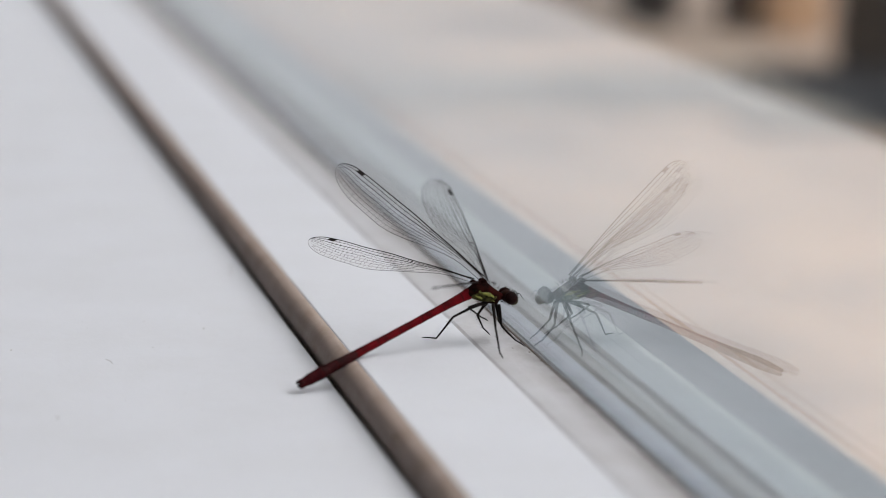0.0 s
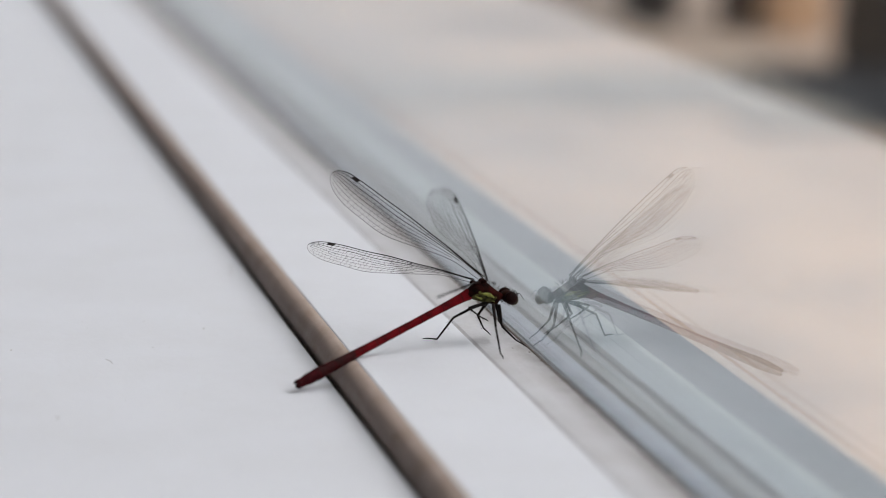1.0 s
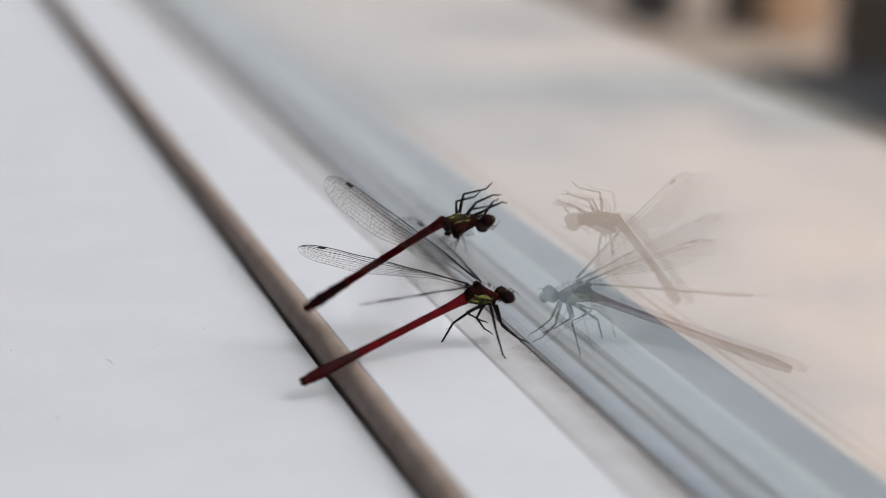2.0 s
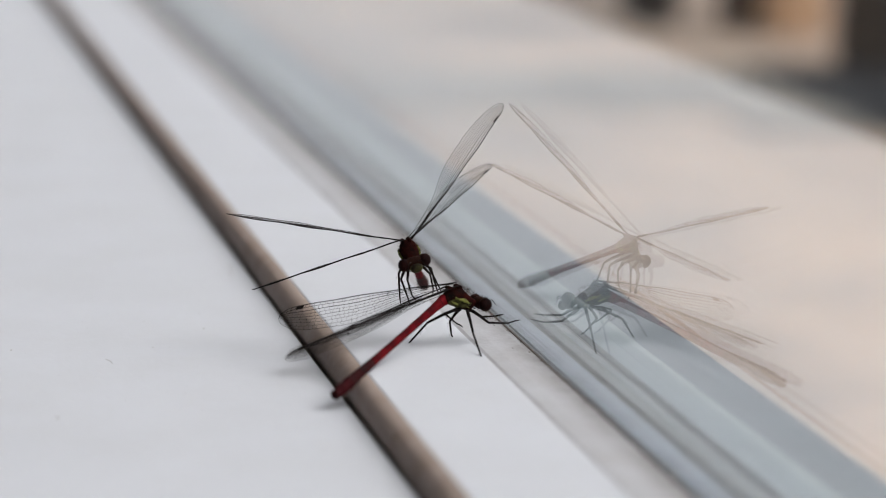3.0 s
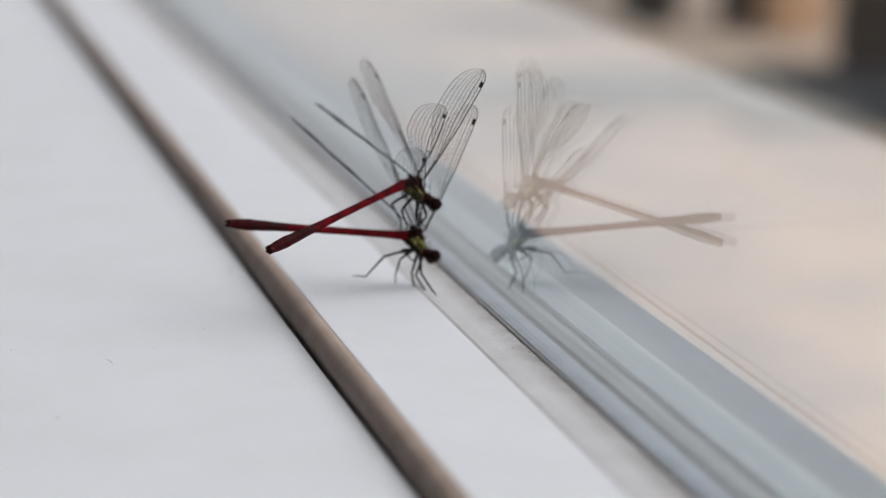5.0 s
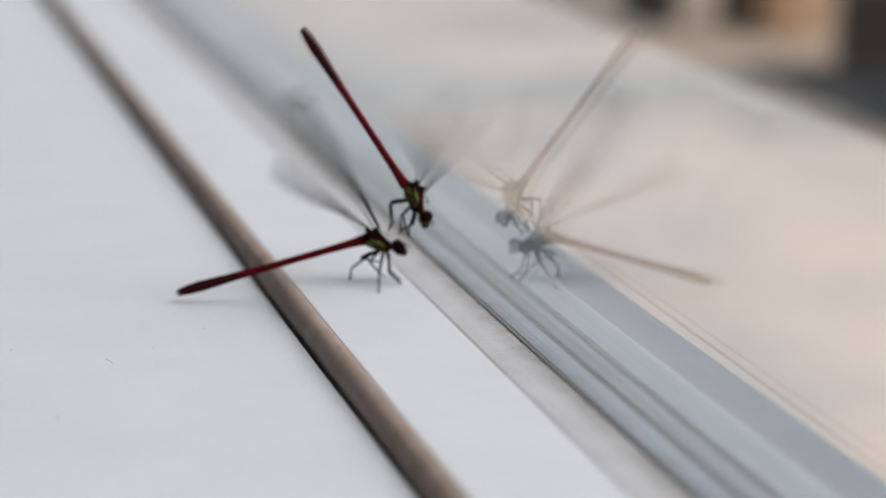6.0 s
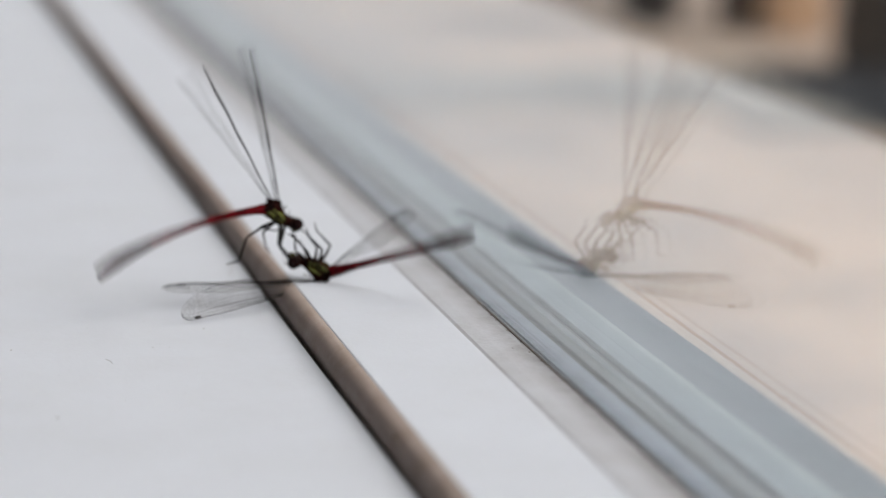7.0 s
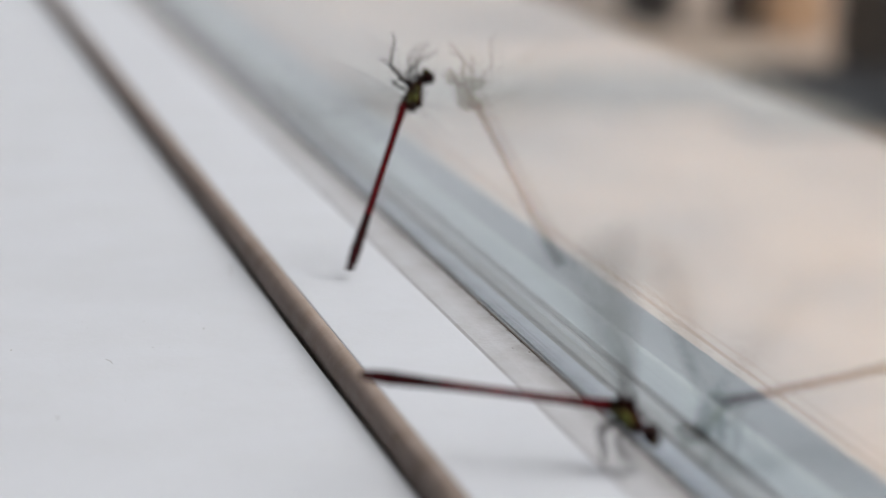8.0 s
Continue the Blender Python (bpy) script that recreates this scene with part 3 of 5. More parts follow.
def reach(fly, t, fore, middle, hind, fold=0, spread=0):
    """At t seconds: how far the fore, middle and hind legs swing forwards from their stance, how far all fold at the knee and spread."""
    fly["reaches"].append((t, (fore, middle, hind), fold, spread))


def wing_pose(k, rise, sweep, twist):
    side = 1 if k % 2 == 0 else -1
    e, s = radians(rise), radians(sweep)
    d = Vector((-math.sin(s) * math.cos(e), side * math.cos(s) * math.cos(e), math.sin(e)))
    root = WING_ROOTS["fore" if k < 2 else "hind"].copy()
    root.y *= side
    back = Vector((-1, 0, -0.001))
    back = (back - d * back.dot(d)).normalized()
    lead = -back
    return Matrix.Translation(root) @ Matrix((d, lead, d.cross(lead))).transposed().to_4x4() @ pose(0, 0, 0, twist, 0, 0)


def settle(fly):
    walk(fly["body"], fly["rows"])
    for i, seg in enumerate(fly["segments"]):
        walk(seg, [(t, poses[i]) for t, poses in fly["tails"]])
    for k, limb in enumerate(fly["legs"]):
        side = 1 if k % 2 else -1
        hip, knee = Matrix.Translation(limb["hip"]), Matrix.Translation(limb["knee"])
        walk(limb["leg"], [(t, hip @ pose(0, 0, 0, side * spread, -a[k // 2], 0) @ hip.inverted()) for t, a, fold, spread in fly["reaches"]])
        for lower in limb["leg"].children:
            walk(lower, [(t, knee @ Matrix.Rotation(radians(fold), 4, limb["bend"]) @ knee.inverted()) for t, a, fold, spread in fly["reaches"]])
    for k, wing in enumerate(fly["wings"]):
        walk(wing, [(t, wing_pose(k, *a[3 * k:3 * k + 3])) for t, a in fly["beats"]])


def motions():
    key(WALKER, 0, pose(-0.00015, 0.00545, 0.00682, 0.0, 5.7, -85.3), (-23.7, -8.1, -11.6), (0.0, 0.0, 0.0))
    key(WALKER, 0.5, pose(-0.00016, 0.00545, 0.00682, -0.0, 5.7, -85.3), (-23.8, -7.9, -11.7), (0.0, 0.0, 0.0))
    key(WALKER, 1, pose(-0.00016, 0.00545, 0.00678, 0.0, 5.0, -85.3), (-24.0, -7.5, -11.4), (0.0, 0.0, 0.0))
    key(WALKER, 1.2, pose(-0.00021, 0.00547, 0.00659, 0.0, 2.9, -84.7), (-25.0, -7.4, -9.4), (0.0, 0.0, 0.0))
    key(WALKER, 1.3, pose(-0.00028, 0.00549, 0.00660, 0.0, 3.0, -84.4), (-25.1, -6.5, -10.6), (0.0, 0.0, 0.0))
    key(WALKER, 1.4, pose(-0.00038, 0.00552, 0.00649, 0.0, 1.0, -83.7), (-26.4, -5.3, -9.2), (0.0, 0.0, 0.0))
    key(WALKER, 1.5, pose(-0.00069, 0.00553, 0.00644, 0.0, 0.3, -83.8), (-27.8, -7.2, -4.3), (0.0, 0.0, 0.0))
    key(WALKER, 1.6, pose(-0.00056, 0.00548, 0.00624, 0.0, 1.3, -82.7), (-27.4, -7.4, -5.4), (0.0, 0.0, 0.0))
    key(WALKER, 1.7, pose(-0.00054, 0.00547, 0.00623, 0.0, 1.3, -82.6), (-26.1, -8.7, -8.3), (0.0, 0.0, 0.0))
    key(WALKER, 2.2, pose(-0.00035, 0.00674, 0.00706, -0.0, -6.9, -86.1), (-26.0, -11.2, -5.3), (0.0, 0.0, 0.0))
    key(WALKER, 2.8, pose(0.00034, 0.00805, 0.00804, 0.0, -13.2, -80.7), (-27.2, -9.5, -3.2), (0.0, 0.0, 0.0))
    key(WALKER, 2.9, pose(0.00007, 0.00829, 0.00465, 0.0, -9.3, -79.8), (-26.3, -8.9, -1.2), (0.0, 0.0, 0.0))
    key(WALKER, 3, pose(0.00048, 0.00864, 0.00595, -0.0, 8.7, -75.1), (-19.8, -13.5, -10.4), (0.0, 0.0, 0.0))
    key(WALKER, 3.033, pose(0.00048, 0.00864, 0.00595, -0.0, 8.7, -75.1), (-19.8, -13.5, -10.4), (0.0, 0.0, 0.0))
    key(WALKER, 3.1, pose(0.00070, 0.00780, 0.00579, 0.0, 11.6, -69.2), (-19.7, -14.1, -9.1), (-0.4, -0.5, 1.6))
    key(WALKER, 3.2, pose(0.00187, 0.00709, 0.00590, 0.0, 13.9, -58.5), (-18.4, -16.7, -9.4), (0.0, 0.0, 0.0))
    key(WALKER, 3.3, pose(0.00287, 0.00797, 0.00654, 0.0, 4.1, -56.4), (-20.4, -15.6, -6.5), (0.0, 0.0, 0.0))
    key(WALKER, 3.4, pose(0.00289, 0.00711, 0.00600, 0.0, 6.7, -61.8), (-18.7, -16.6, -7.1), (0.0, 0.0, 0.0))
    key(WALKER, 3.5, pose(0.00112, 0.00810, 0.00655, 0.0, 3.7, -60.9), (-23.5, -15.0, -5.8), (0.0, 0.0, 0.0))
    key(WALKER, 3.533, pose(0.00112, 0.00810, 0.00655, 0.0, 3.7, -60.9), (-23.5, -15.0, -5.8), (0.0, 0.0, 0.0))
    key(WALKER, 3.6, pose(0.00048, 0.00762, 0.00639, 0.0, -7.0, -69.8), (-25.0, -10.8, -3.1), (0.0, 0.0, 0.0))
    key(WALKER, 3.7, pose(0.00012, 0.00771, 0.00626, -0.0, -9.5, -68.3), (-25.5, -9.4, -2.0), (0.0, 0.0, 0.0))
    key(WALKER, 3.8, pose(-0.00083, 0.00571, 0.00537, 0.0, -5.6, -75.8), (-26.0, -8.3, -3.7), (0.0, 0.0, 0.0))
    key(WALKER, 3.9, pose(0.00285, 0.02193, 0.00828, 0.0, -2.3, -93.3), (-27.9, -1.3, -10.2), (0.0, 0.0, 0.0))
    key(WALKER, 3.967, pose(-0.00155, 0.02503, 0.00673, 0.0, 12.6, -108.2), (-29.1, -7.2, -5.2), (0.0, 0.0, 0.0))
    key(WALKER, 4.033, pose(-0.00148, 0.02502, 0.00671, 0.0, 12.0, -110.8), (-28.0, 5.4, 4.8), (0.0, 0.0, 0.0))
    key(WALKER, 4.067, pose(-0.00529, 0.02108, 0.01543, -14.3, 30.1, -59.1), (-27.7, 2.8, 0.1), (0.0, 0.0, 0.0))
    key(WALKER, 4.1, pose(-0.00910, 0.01714, 0.02415, -3.7, 51.2, 4.9), (-22.0, 8.2, -14.8), (0.0, 0.0, 0.0))
    key(WALKER, 4.167, pose(0.00603, 0.01106, 0.03651, -8.7, 32.0, -77.5), (-24.0, 13.9, -0.7), (0.0, 0.0, 0.0))
    key(WALKER, 4.2, pose(0.01360, 0.00802, 0.04269, 0.0, 25.0, -112.5), (-25.1, 11.9, -5.9), (0.0, 0.0, 0.0))
    key(WALKER, 4.3, pose(0.03401, 0.00373, 0.02974, -58.4, 72.8, -150.5), (-25.0, 8.5, 7.6), (0.0, 0.0, 0.0))
    key(WALKER, 4.4, pose(0.03634, 0.00317, 0.00922, -40.5, 65.5, -131.4), (-26.5, -0.6, 9.9), (0.0, 0.0, 0.0))
    key(WALKER, 4.467, pose(0.03573, 0.00282, 0.00716, -56.3, 68.5, -148.4), (-26.5, -4.0, -4.6), (0.0, 0.0, 0.0))
    key(WALKER, 4.5, pose(0.03542, 0.00265, 0.00613, -64.2, 70.0, -156.9), (-26.5, -5.0, 1.7), (0.0, 0.0, 0.0))
    key(WALKER, 4.533, pose(0.03526, 0.00296, 0.00627, -40.2, 63.3, -130.7), (-26.5, -4.5, 8.0), (0.0, 0.0, 0.0))
    key(WALKER, 4.6, pose(0.03495, 0.00359, 0.00655, 7.7, 49.8, -78.3), (-27.1, -1.7, -3.5), (0.0, 0.0, 0.0))
    key(WALKER, 4.7, pose(0.03362, 0.00457, 0.00750, 9.8, 39.2, -57.5), (-24.4, 5.0, -11.8), (0.0, 0.0, 0.0))
    key(WALKER, 5.8, pose(0.04005, 0.00913, 0.00330, -0.0, 18.0, -76.2), (-22.8, 9.2, -13.8), (0.0, 0.0, 0.0))
    key(WALKER, 5.9, pose(0.03814, 0.00882, 0.00557, 0.0, 12.8, -81.3), (-22.7, 11.2, -12.9), (0.0, 0.0, 0.0))
    key(WALKER, 6, pose(0.03972, 0.01150, 0.00592, 0.0, 11.4, -93.3), (-24.6, 3.2, -13.5), (0.0, 0.0, 0.0))
    key(WALKER, 6.1, pose(0.03998, 0.01180, 0.00595, -0.0, 9.1, -97.2), (-25.4, -1.8, -12.3), (0.0, 0.0, 0.0))
    key(WALKER, 6.2, pose(0.04177, 0.00953, 0.00590, 0.0, 12.0, -87.3), (-25.8, 0.3, -11.1), (0.0, 0.0, 0.0))
    key(WALKER, 6.3, pose(0.04237, 0.01011, 0.00678, 0.0, 6.5, -96.7), (-26.9, -4.7, -7.0), (0.0, 0.0, 0.0))
    key(WALKER, 6.4, pose(0.04369, 0.01095, 0.00550, 0.0, 5.3, -86.6), (-26.2, -3.5, -10.2), (0.0, 0.0, 0.0))
    key(WALKER, 6.5, pose(0.04316, 0.01277, 0.00641, 0.0, 13.6, -103.2), (-22.9, -8.2, -14.7), (0.0, 0.0, 0.0))
    key(WALKER, 6.533, pose(0.04316, 0.01277, 0.00641, 0.0, 13.6, -103.2), (-22.9, -8.2, -14.7), (0.0, 0.0, 0.0))
    key(WALKER, 6.6, pose(0.04220, 0.01578, 0.00708, -0.0, 22.8, -84.7), (-20.8, -1.2, -18.0), (-2.2, 0.9, 2.5))
    key(WALKER, 6.7, pose(0.04206, 0.02042, 0.00607, 0.0, 59.7, -82.8), (-12.3, 3.3, -25.3), (-3.4, 0.6, 1.7))
    key(WALKER, 6.8, pose(0.04705, 0.02495, 0.00495, 0.0, 31.3, -111.4), (-11.4, -16.1, -17.1), (-3.1, 0.4, 1.7))
    key(WALKER, 6.9, pose(0.04676, 0.02514, 0.00585, 0.0, 54.7, -57.0), (-8.0, 9.3, -22.3), (-3.1, 0.7, 1.4))
    key(WALKER, 7, pose(0.04306, 0.02543, 0.00952, 0.0, 25.5, -67.8), (-19.5, 0.5, -17.6), (-1.2, -0.0, 1.4))
    key(WALKER, 7.1, pose(0.04598, 0.02366, 0.00916, -0.0, 48.1, -110.8), (-24.1, -8.4, -4.5), (-0.6, 0.6, 2.0))
    key(WALKER, 7.2, pose(0.04476, 0.02535, 0.00929, 0.0, 11.8, -80.9), (-25.4, -12.2, 0.3), (0.0, 0.0, 0.0))
    key(WALKER, 7.3, pose(0.03707, 0.03432, 0.01213, 0.0, -46.2, -118.0), (-26.3, 6.2, 6.5), (0.0, 0.0, 0.0))
    key(WALKER, 7.367, pose(0.03594, 0.03356, 0.02059, -30.9, -48.0, -34.8), (-27.6, 3.1, -1.7), (0.0, 0.0, 0.0))
    key(WALKER, 7.4, pose(0.03538, 0.03318, 0.02481, -39.6, -39.1, 1.0), (-25.9, 1.6, 2.2), (0.0, 0.0, 0.0))
    key(WALKER, 7.433, pose(0.02967, 0.02470, 0.02329, 14.2, -49.7, -4.1), (-26.3, -1.3, -8.8), (0.0, 0.0, 0.0))
    key(WALKER, 7.467, pose(0.02395, 0.01622, 0.02176, 78.0, -52.1, -21.5), (-5.6, -25.6, -9.8), (0.0, 0.0, 0.0))
    key(WALKER, 7.5, pose(0.01824, 0.00773, 0.02024, 136.4, -43.6, -32.4), (-4.5, -25.2, 11.4), (0.0, 0.0, 0.0))
    key(WALKER, 7.533, pose(0.01385, 0.00670, 0.02082, 130.8, -51.3, -22.4), (-6.2, -22.5, 15.5), (0.0, 0.0, 0.0))
    key(WALKER, 7.567, pose(0.00946, 0.00567, 0.02141, 121.6, -58.1, -9.2), (-15.3, -17.9, 15.1), (0.0, 0.0, 0.0))
    key(WALKER, 7.6, pose(0.00507, 0.00464, 0.02199, 107.5, -63.2, 9.0), (-26.0, 5.8, -3.2), (0.0, 0.0, 0.0))
    key(WALKER, 7.7, pose(0.01708, 0.00629, 0.02284, 116.2, -71.4, -10.1), (-23.5, 9.2, -3.1), (0.0, 0.0, 0.0))
    key(WALKER, 7.8, pose(0.04081, 0.00367, 0.02417, 163.6, -40.8, -66.5), (-28.3, -0.9, -0.3), (0.0, 0.0, 0.0))
    key(WALKER, 7.9, pose(0.04538, 0.00416, 0.02384, 176.3, -42.1, -84.8), (-26.2, 9.9, 4.6), (0.0, 0.0, 0.0))
    key(WALKER, 8, pose(0.05439, 0.00363, 0.02437, 160.3, -43.0, -61.5), (-25.8, 4.2, 7.6), (0.0, 0.0, 0.0))
    reach(WALKER, 0, 0, 0, 0)
    reach(WALKER, 2.5, 0, 0, 0)
    reach(WALKER, 2.9, 45, 0, 0)
    reach(WALKER, 3.5, 55, 0, 0)
    reach(WALKER, 3.7, 10, 0, 0)
    reach(WALKER, 3.8, 0, 0, 0)
    reach(WALKER, 3.9, 20, 15, 10, 10, -10)
    reach(WALKER, 3.967, 30, 14, 10, 30, -15)
    reach(WALKER, 4.033, -2, -14, -10, 60, -25)
    reach(WALKER, 4.3, 10, 10, 20, 40, -25)
    reach(WALKER, 4.5, -15, -5, 10, 60, -25)
    reach(WALKER, 4.7, 0, 0, 10, 20, -10)
    reach(WALKER, 5.8, 0, 0, 15, 10, -5)
    reach(WALKER, 6.4, 5, 0, 20, 20, -10)
    reach(WALKER, 6.9, 0, 0, 20, 20, -10)
    reach(WALKER, 7.2, 10, 10, 20, 20, -10)
    reach(WALKER, 7.4, 60, 60, 60, 30, -15)
    reach(WALKER, 7.467, 92, 88, 82, 18, -10)
    reach(WALKER, 7.533, 58, 62, 68, 42, -20)
    reach(WALKER, 7.6, 50, 50, 55, 20, -10)
    reach(WALKER, 8, 25, 45, 60, 10, -5)
    beat(WALKER, 0, 31.5, 59, -12, 38, 40, -14, 5, 52, -21, 6, 32, -168)
    beat(WALKER, 0.5, 30.5, 60, -12, 37, 38, -14, 4, 52, -21, 5, 31, -161)
    beat(WALKER, 1, 29.5, 60, -12, 36, 36, -14, 4, 52, -21, 4, 30, -154)
    beat(WALKER, 1.2, 32.5, 58, -12, 33, 33, -14, 14, 59, -20, 6, 30, -159)
    beat(WALKER, 1.3, 30.5, 58, -10, 30, 33, -15, 9, 54, -20, 5, 32, -156)
    beat(WALKER, 1.4, 28.5, 58, -7, 29, 35, -16, 9, 53, -20, 6, 32, -161)
    beat(WALKER, 1.46667, 12, 64, -8, 16, 37, 2, 12, 52, -20, 5, 34, -158)
    beat(WALKER, 1.53333, 38, 73, -8, 42, 46, 2, 12, 52, -20, 5, 34, -158)
    beat(WALKER, 1.6, 33, 66, -4, 28, 41, 0, 12, 54, -12, -1, 38, -72)
    beat(WALKER, 1.7, 24, 68, 0, 17, 40, 0, 8, 58, 0, -17, 53, 0)
    beat(WALKER, 2.2, 39, 45, 0, 39, 45, 0, 13, 51, 0, 13, 51, 0)
    beat(WALKER, 2.8, 33, 70, 0, 21, 67, 0, 12, 39, 0, -1, 72, 0)
    beat(WALKER, 2.83333, 30, 62, -1, 19, 68, -0, 11, 49, -0, -14, 79, -1)
    beat(WALKER, 2.86667, 26, 54, -1, 16, 69, -0, 9, 60, -0, -17, 93, -2)
    beat(WALKER, 2.9, 21, 48, 0, 14, 70, 0, 7, 71, 0, -8, 105, 0)
    beat(WALKER, 2.96667, -12, 53, -36, -17, 95, 134, -19, 72, -59, -22, 105, -50)
    beat(WALKER, 3, -19, 53, -72, -30, 111, 160, -31, 74, -71, -29, 103, -58)
    beat(WALKER, 3.03333, -19, 53, -72, -30, 111, 160, -31, 74, -71, -29, 103, -58)
    beat(WALKER, 3.06667, -15, 55, -20, -34, 114, 71, -32, 68, -35, -30, 110, -30)
    beat(WALKER, 3.1, -11, 59, 70, -32, 118, 0, -33, 62, 0, -33, 118, 0)
    beat(WALKER, 3.13333, -11, 55, 72, -38, 76, 4, -31, 66, 0, -43, 74, -4)
    beat(WALKER, 3.16667, -10, 52, 73, -9, 54, 4, -29, 70, 0, -19, 44, -4)
    beat(WALKER, 3.2, -9, 48, 74, 25, 64, 0, -26, 74, 0, 16, 41, 0)
    beat(WALKER, 3.23333, -5, 49, 26, 25, 64, -0, -28, 66, 1, 17, 40, -0)
    beat(WALKER, 3.26667, -3, 53, -24, 26, 64, -0, -28, 59, 1, 18, 40, -0)
    beat(WALKER, 3.3, -5, 57, -79, 27, 64, 0, -26, 51, 0, 20, 40, 0)
    beat(WALKER, 3.4, 6, 51, -69, 23, 48, -5, -19, 54, 37, 12, 26, 0)
    beat(WALKER, 3.43333, 6, 51, -69, 23, 48, -5, -19, 54, 37, 12, 26, 0)
    beat(WALKER, 3.46667, 7, 50, -66, 10, 52, -35, -17, 60, 37, 13, 39, 0)
    beat(WALKER, 3.5, 9, 49, -64, 2, 63, -68, -15, 67, 36, 13, 51, 0)
    beat(WALKER, 3.53333, 9, 49, -64, 2, 63, -68, -15, 67, 36, 13, 51, 0)
    beat(WALKER, 3.56667, 9, 54, -59, 4, 55, 9, -16, 56, 41, 13, 51, 0)
    beat(WALKER, 3.6, 10, 59, -53, 12, 54, 76, -16, 46, 43, 13, 51, 0)
    beat(WALKER, 3.7, 14, 56, -48, 39, 45, 0, 1, 74, 0, 13, 51, 0)
    beat(WALKER, 3.8, 37, 57, 0, 39, 45, 0, 24, 72, 0, 70, 3, 0)
    beat(WALKER, 3.86667, 58, 12, 0, 58, 12, 0, 54, 25, 0, 54, 25, 0)
    beat(WALKER, 3.9, 17, 9, 1, 17, 9, -1, 13, 19, 2, 13, 19, -2)
    beat(WALKER, 3.93333, -24, 12, 0, -24, 12, 0, -28, 25, 0, -28, 25, 0)
    beat(WALKER, 3.96667, 48, 62, 0, 48, 62, 0, 40, 66, 0, 40, 66, 0)
    beat(WALKER, 4, 20, 62, 1, 20, 62, -1, 15, 66, 2, 15, 66, -2)
    beat(WALKER, 4.03333, -10, 60, 0, -10, 60, 0, -12, 62, 0, -12, 62, 0)
    beat(WALKER, 4.06667, 58, 12, 0, 58, 12, 0, 54, 25, 0, 54, 25, 0)
    beat(WALKER, 4.1, 17, 9, 1, 17, 9, -1, 13, 19, 2, 13, 19, -2)
    beat(WALKER, 4.13333, -24, 12, 0, -24, 12, 0, -28, 25, 0, -28, 25, 0)
    beat(WALKER, 4.16667, 58, 12, 0, 58, 12, 0, 54, 25, 0, 54, 25, 0)
    beat(WALKER, 4.2, 17, 9, 1, 17, 9, -1, 13, 19, 2, 13, 19, -2)
    beat(WALKER, 4.23333, -24, 12, 0, -24, 12, 0, -28, 25, 0, -28, 25, 0)
    beat(WALKER, 4.26667, 58, 12, 0, 58, 12, 0, 54, 25, 0, 54, 25, 0)
    beat(WALKER, 4.3, 17, 9, 1, 17, 9, -1, 13, 19, 2, 13, 19, -2)
    beat(WALKER, 4.33333, -24, 12, 0, -24, 12, 0, -28, 25, 0, -28, 25, 0)
    beat(WALKER, 4.36667, 58, 12, 0, 58, 12, 0, 54, 25, 0, 54, 25, 0)
    beat(WALKER, 4.4, 17, 9, 1, 17, 9, -1, 13, 19, 2, 13, 19, -2)
    beat(WALKER, 4.43333, -24, 12, 0, -24, 12, 0, -28, 25, 0, -28, 25, 0)
    beat(WALKER, 4.46667, 58, 12, 0, 58, 12, 0, 54, 25, 0, 54, 25, 0)
    beat(WALKER, 4.5, 17, 9, 1, 17, 9, -1, 13, 19, 2, 13, 19, -2)
    beat(WALKER, 4.53333, -24, 12, 0, -24, 12, 0, -28, 25, 0, -28, 25, 0)
    beat(WALKER, 4.56667, 19, 11, 0, 19, 11, -0, 11, 21, 1, 11, 21, -1)
    beat(WALKER, 4.6, 62, 20, 0, 62, 20, 0, 50, 30, 0, 50, 30, 0)
    beat(WALKER, 4.7, 39, 45, 0, 39, 45, 0, 13, 51, 0, 13, 51, 0)
    beat(WALKER, 5.8, 39, 45, 0, 39, 45, 0, 13, 51, 0, 13, 51, 0)
    beat(WALKER, 5.9, 39, 45, 0, 39, 45, 0, 13, 51, 0, 13, 51, 0)
    beat(WALKER, 5.96667, 33, 71, 0, 36, 79, 0, -1, 32, 0, 9, 46, 0)
    beat(WALKER, 6.03333, 57, 80, 0, 60, 87, 0, 23, 40, 0, 33, 54, 0)
    beat(WALKER, 6.1, 48, 78, 0, 49, 65, 0, 26, 60, 0, 22, 41, 0)
    beat(WALKER, 6.2, 46, 41, 0, 39, 45, 0, -11, 4, 0, 13, 51, 0)
    beat(WALKER, 6.3, 53, 62, 0, 55, 58, 0, 16, 38, 0, 25, 54, 0)
    beat(WALKER, 6.4, 56, 66, 59, 39, 45, 0, 21, 48, 69, -11, 22, 0)
    beat(WALKER, 6.46667, 27, 56, 97, 25, 40, 0, 1, 61, 74, -32, -33, 34)
    beat(WALKER, 6.53333, 55, 66, 97, 53, 50, 0, 29, 70, 74, -4, -24, 34)
    beat(WALKER, 6.6, 49, 72, 55, 39, 45, 0, 28, 58, 73, -26, -11, 39)
    beat(WALKER, 6.7, 39, 45, 0, 39, 45, 0, 13, 51, 0, 13, 51, 0)
    beat(WALKER, 6.76667, 22, 26, -10, 39, 45, 0, 13, 51, -0, -10, -0, 17)
    beat(WALKER, 6.8, 13, 19, -13, 39, 45, 0, 13, 51, 0, -19, -28, 15)
    beat(WALKER, 6.9, 51, -31, -22, 39, 45, 0, 16, 4, 0, -70, 7, 26)
    beat(WALKER, 6.93333, 46, 0, 12, 46, 61, 32, 17, 18, 13, -31, 66, 19)
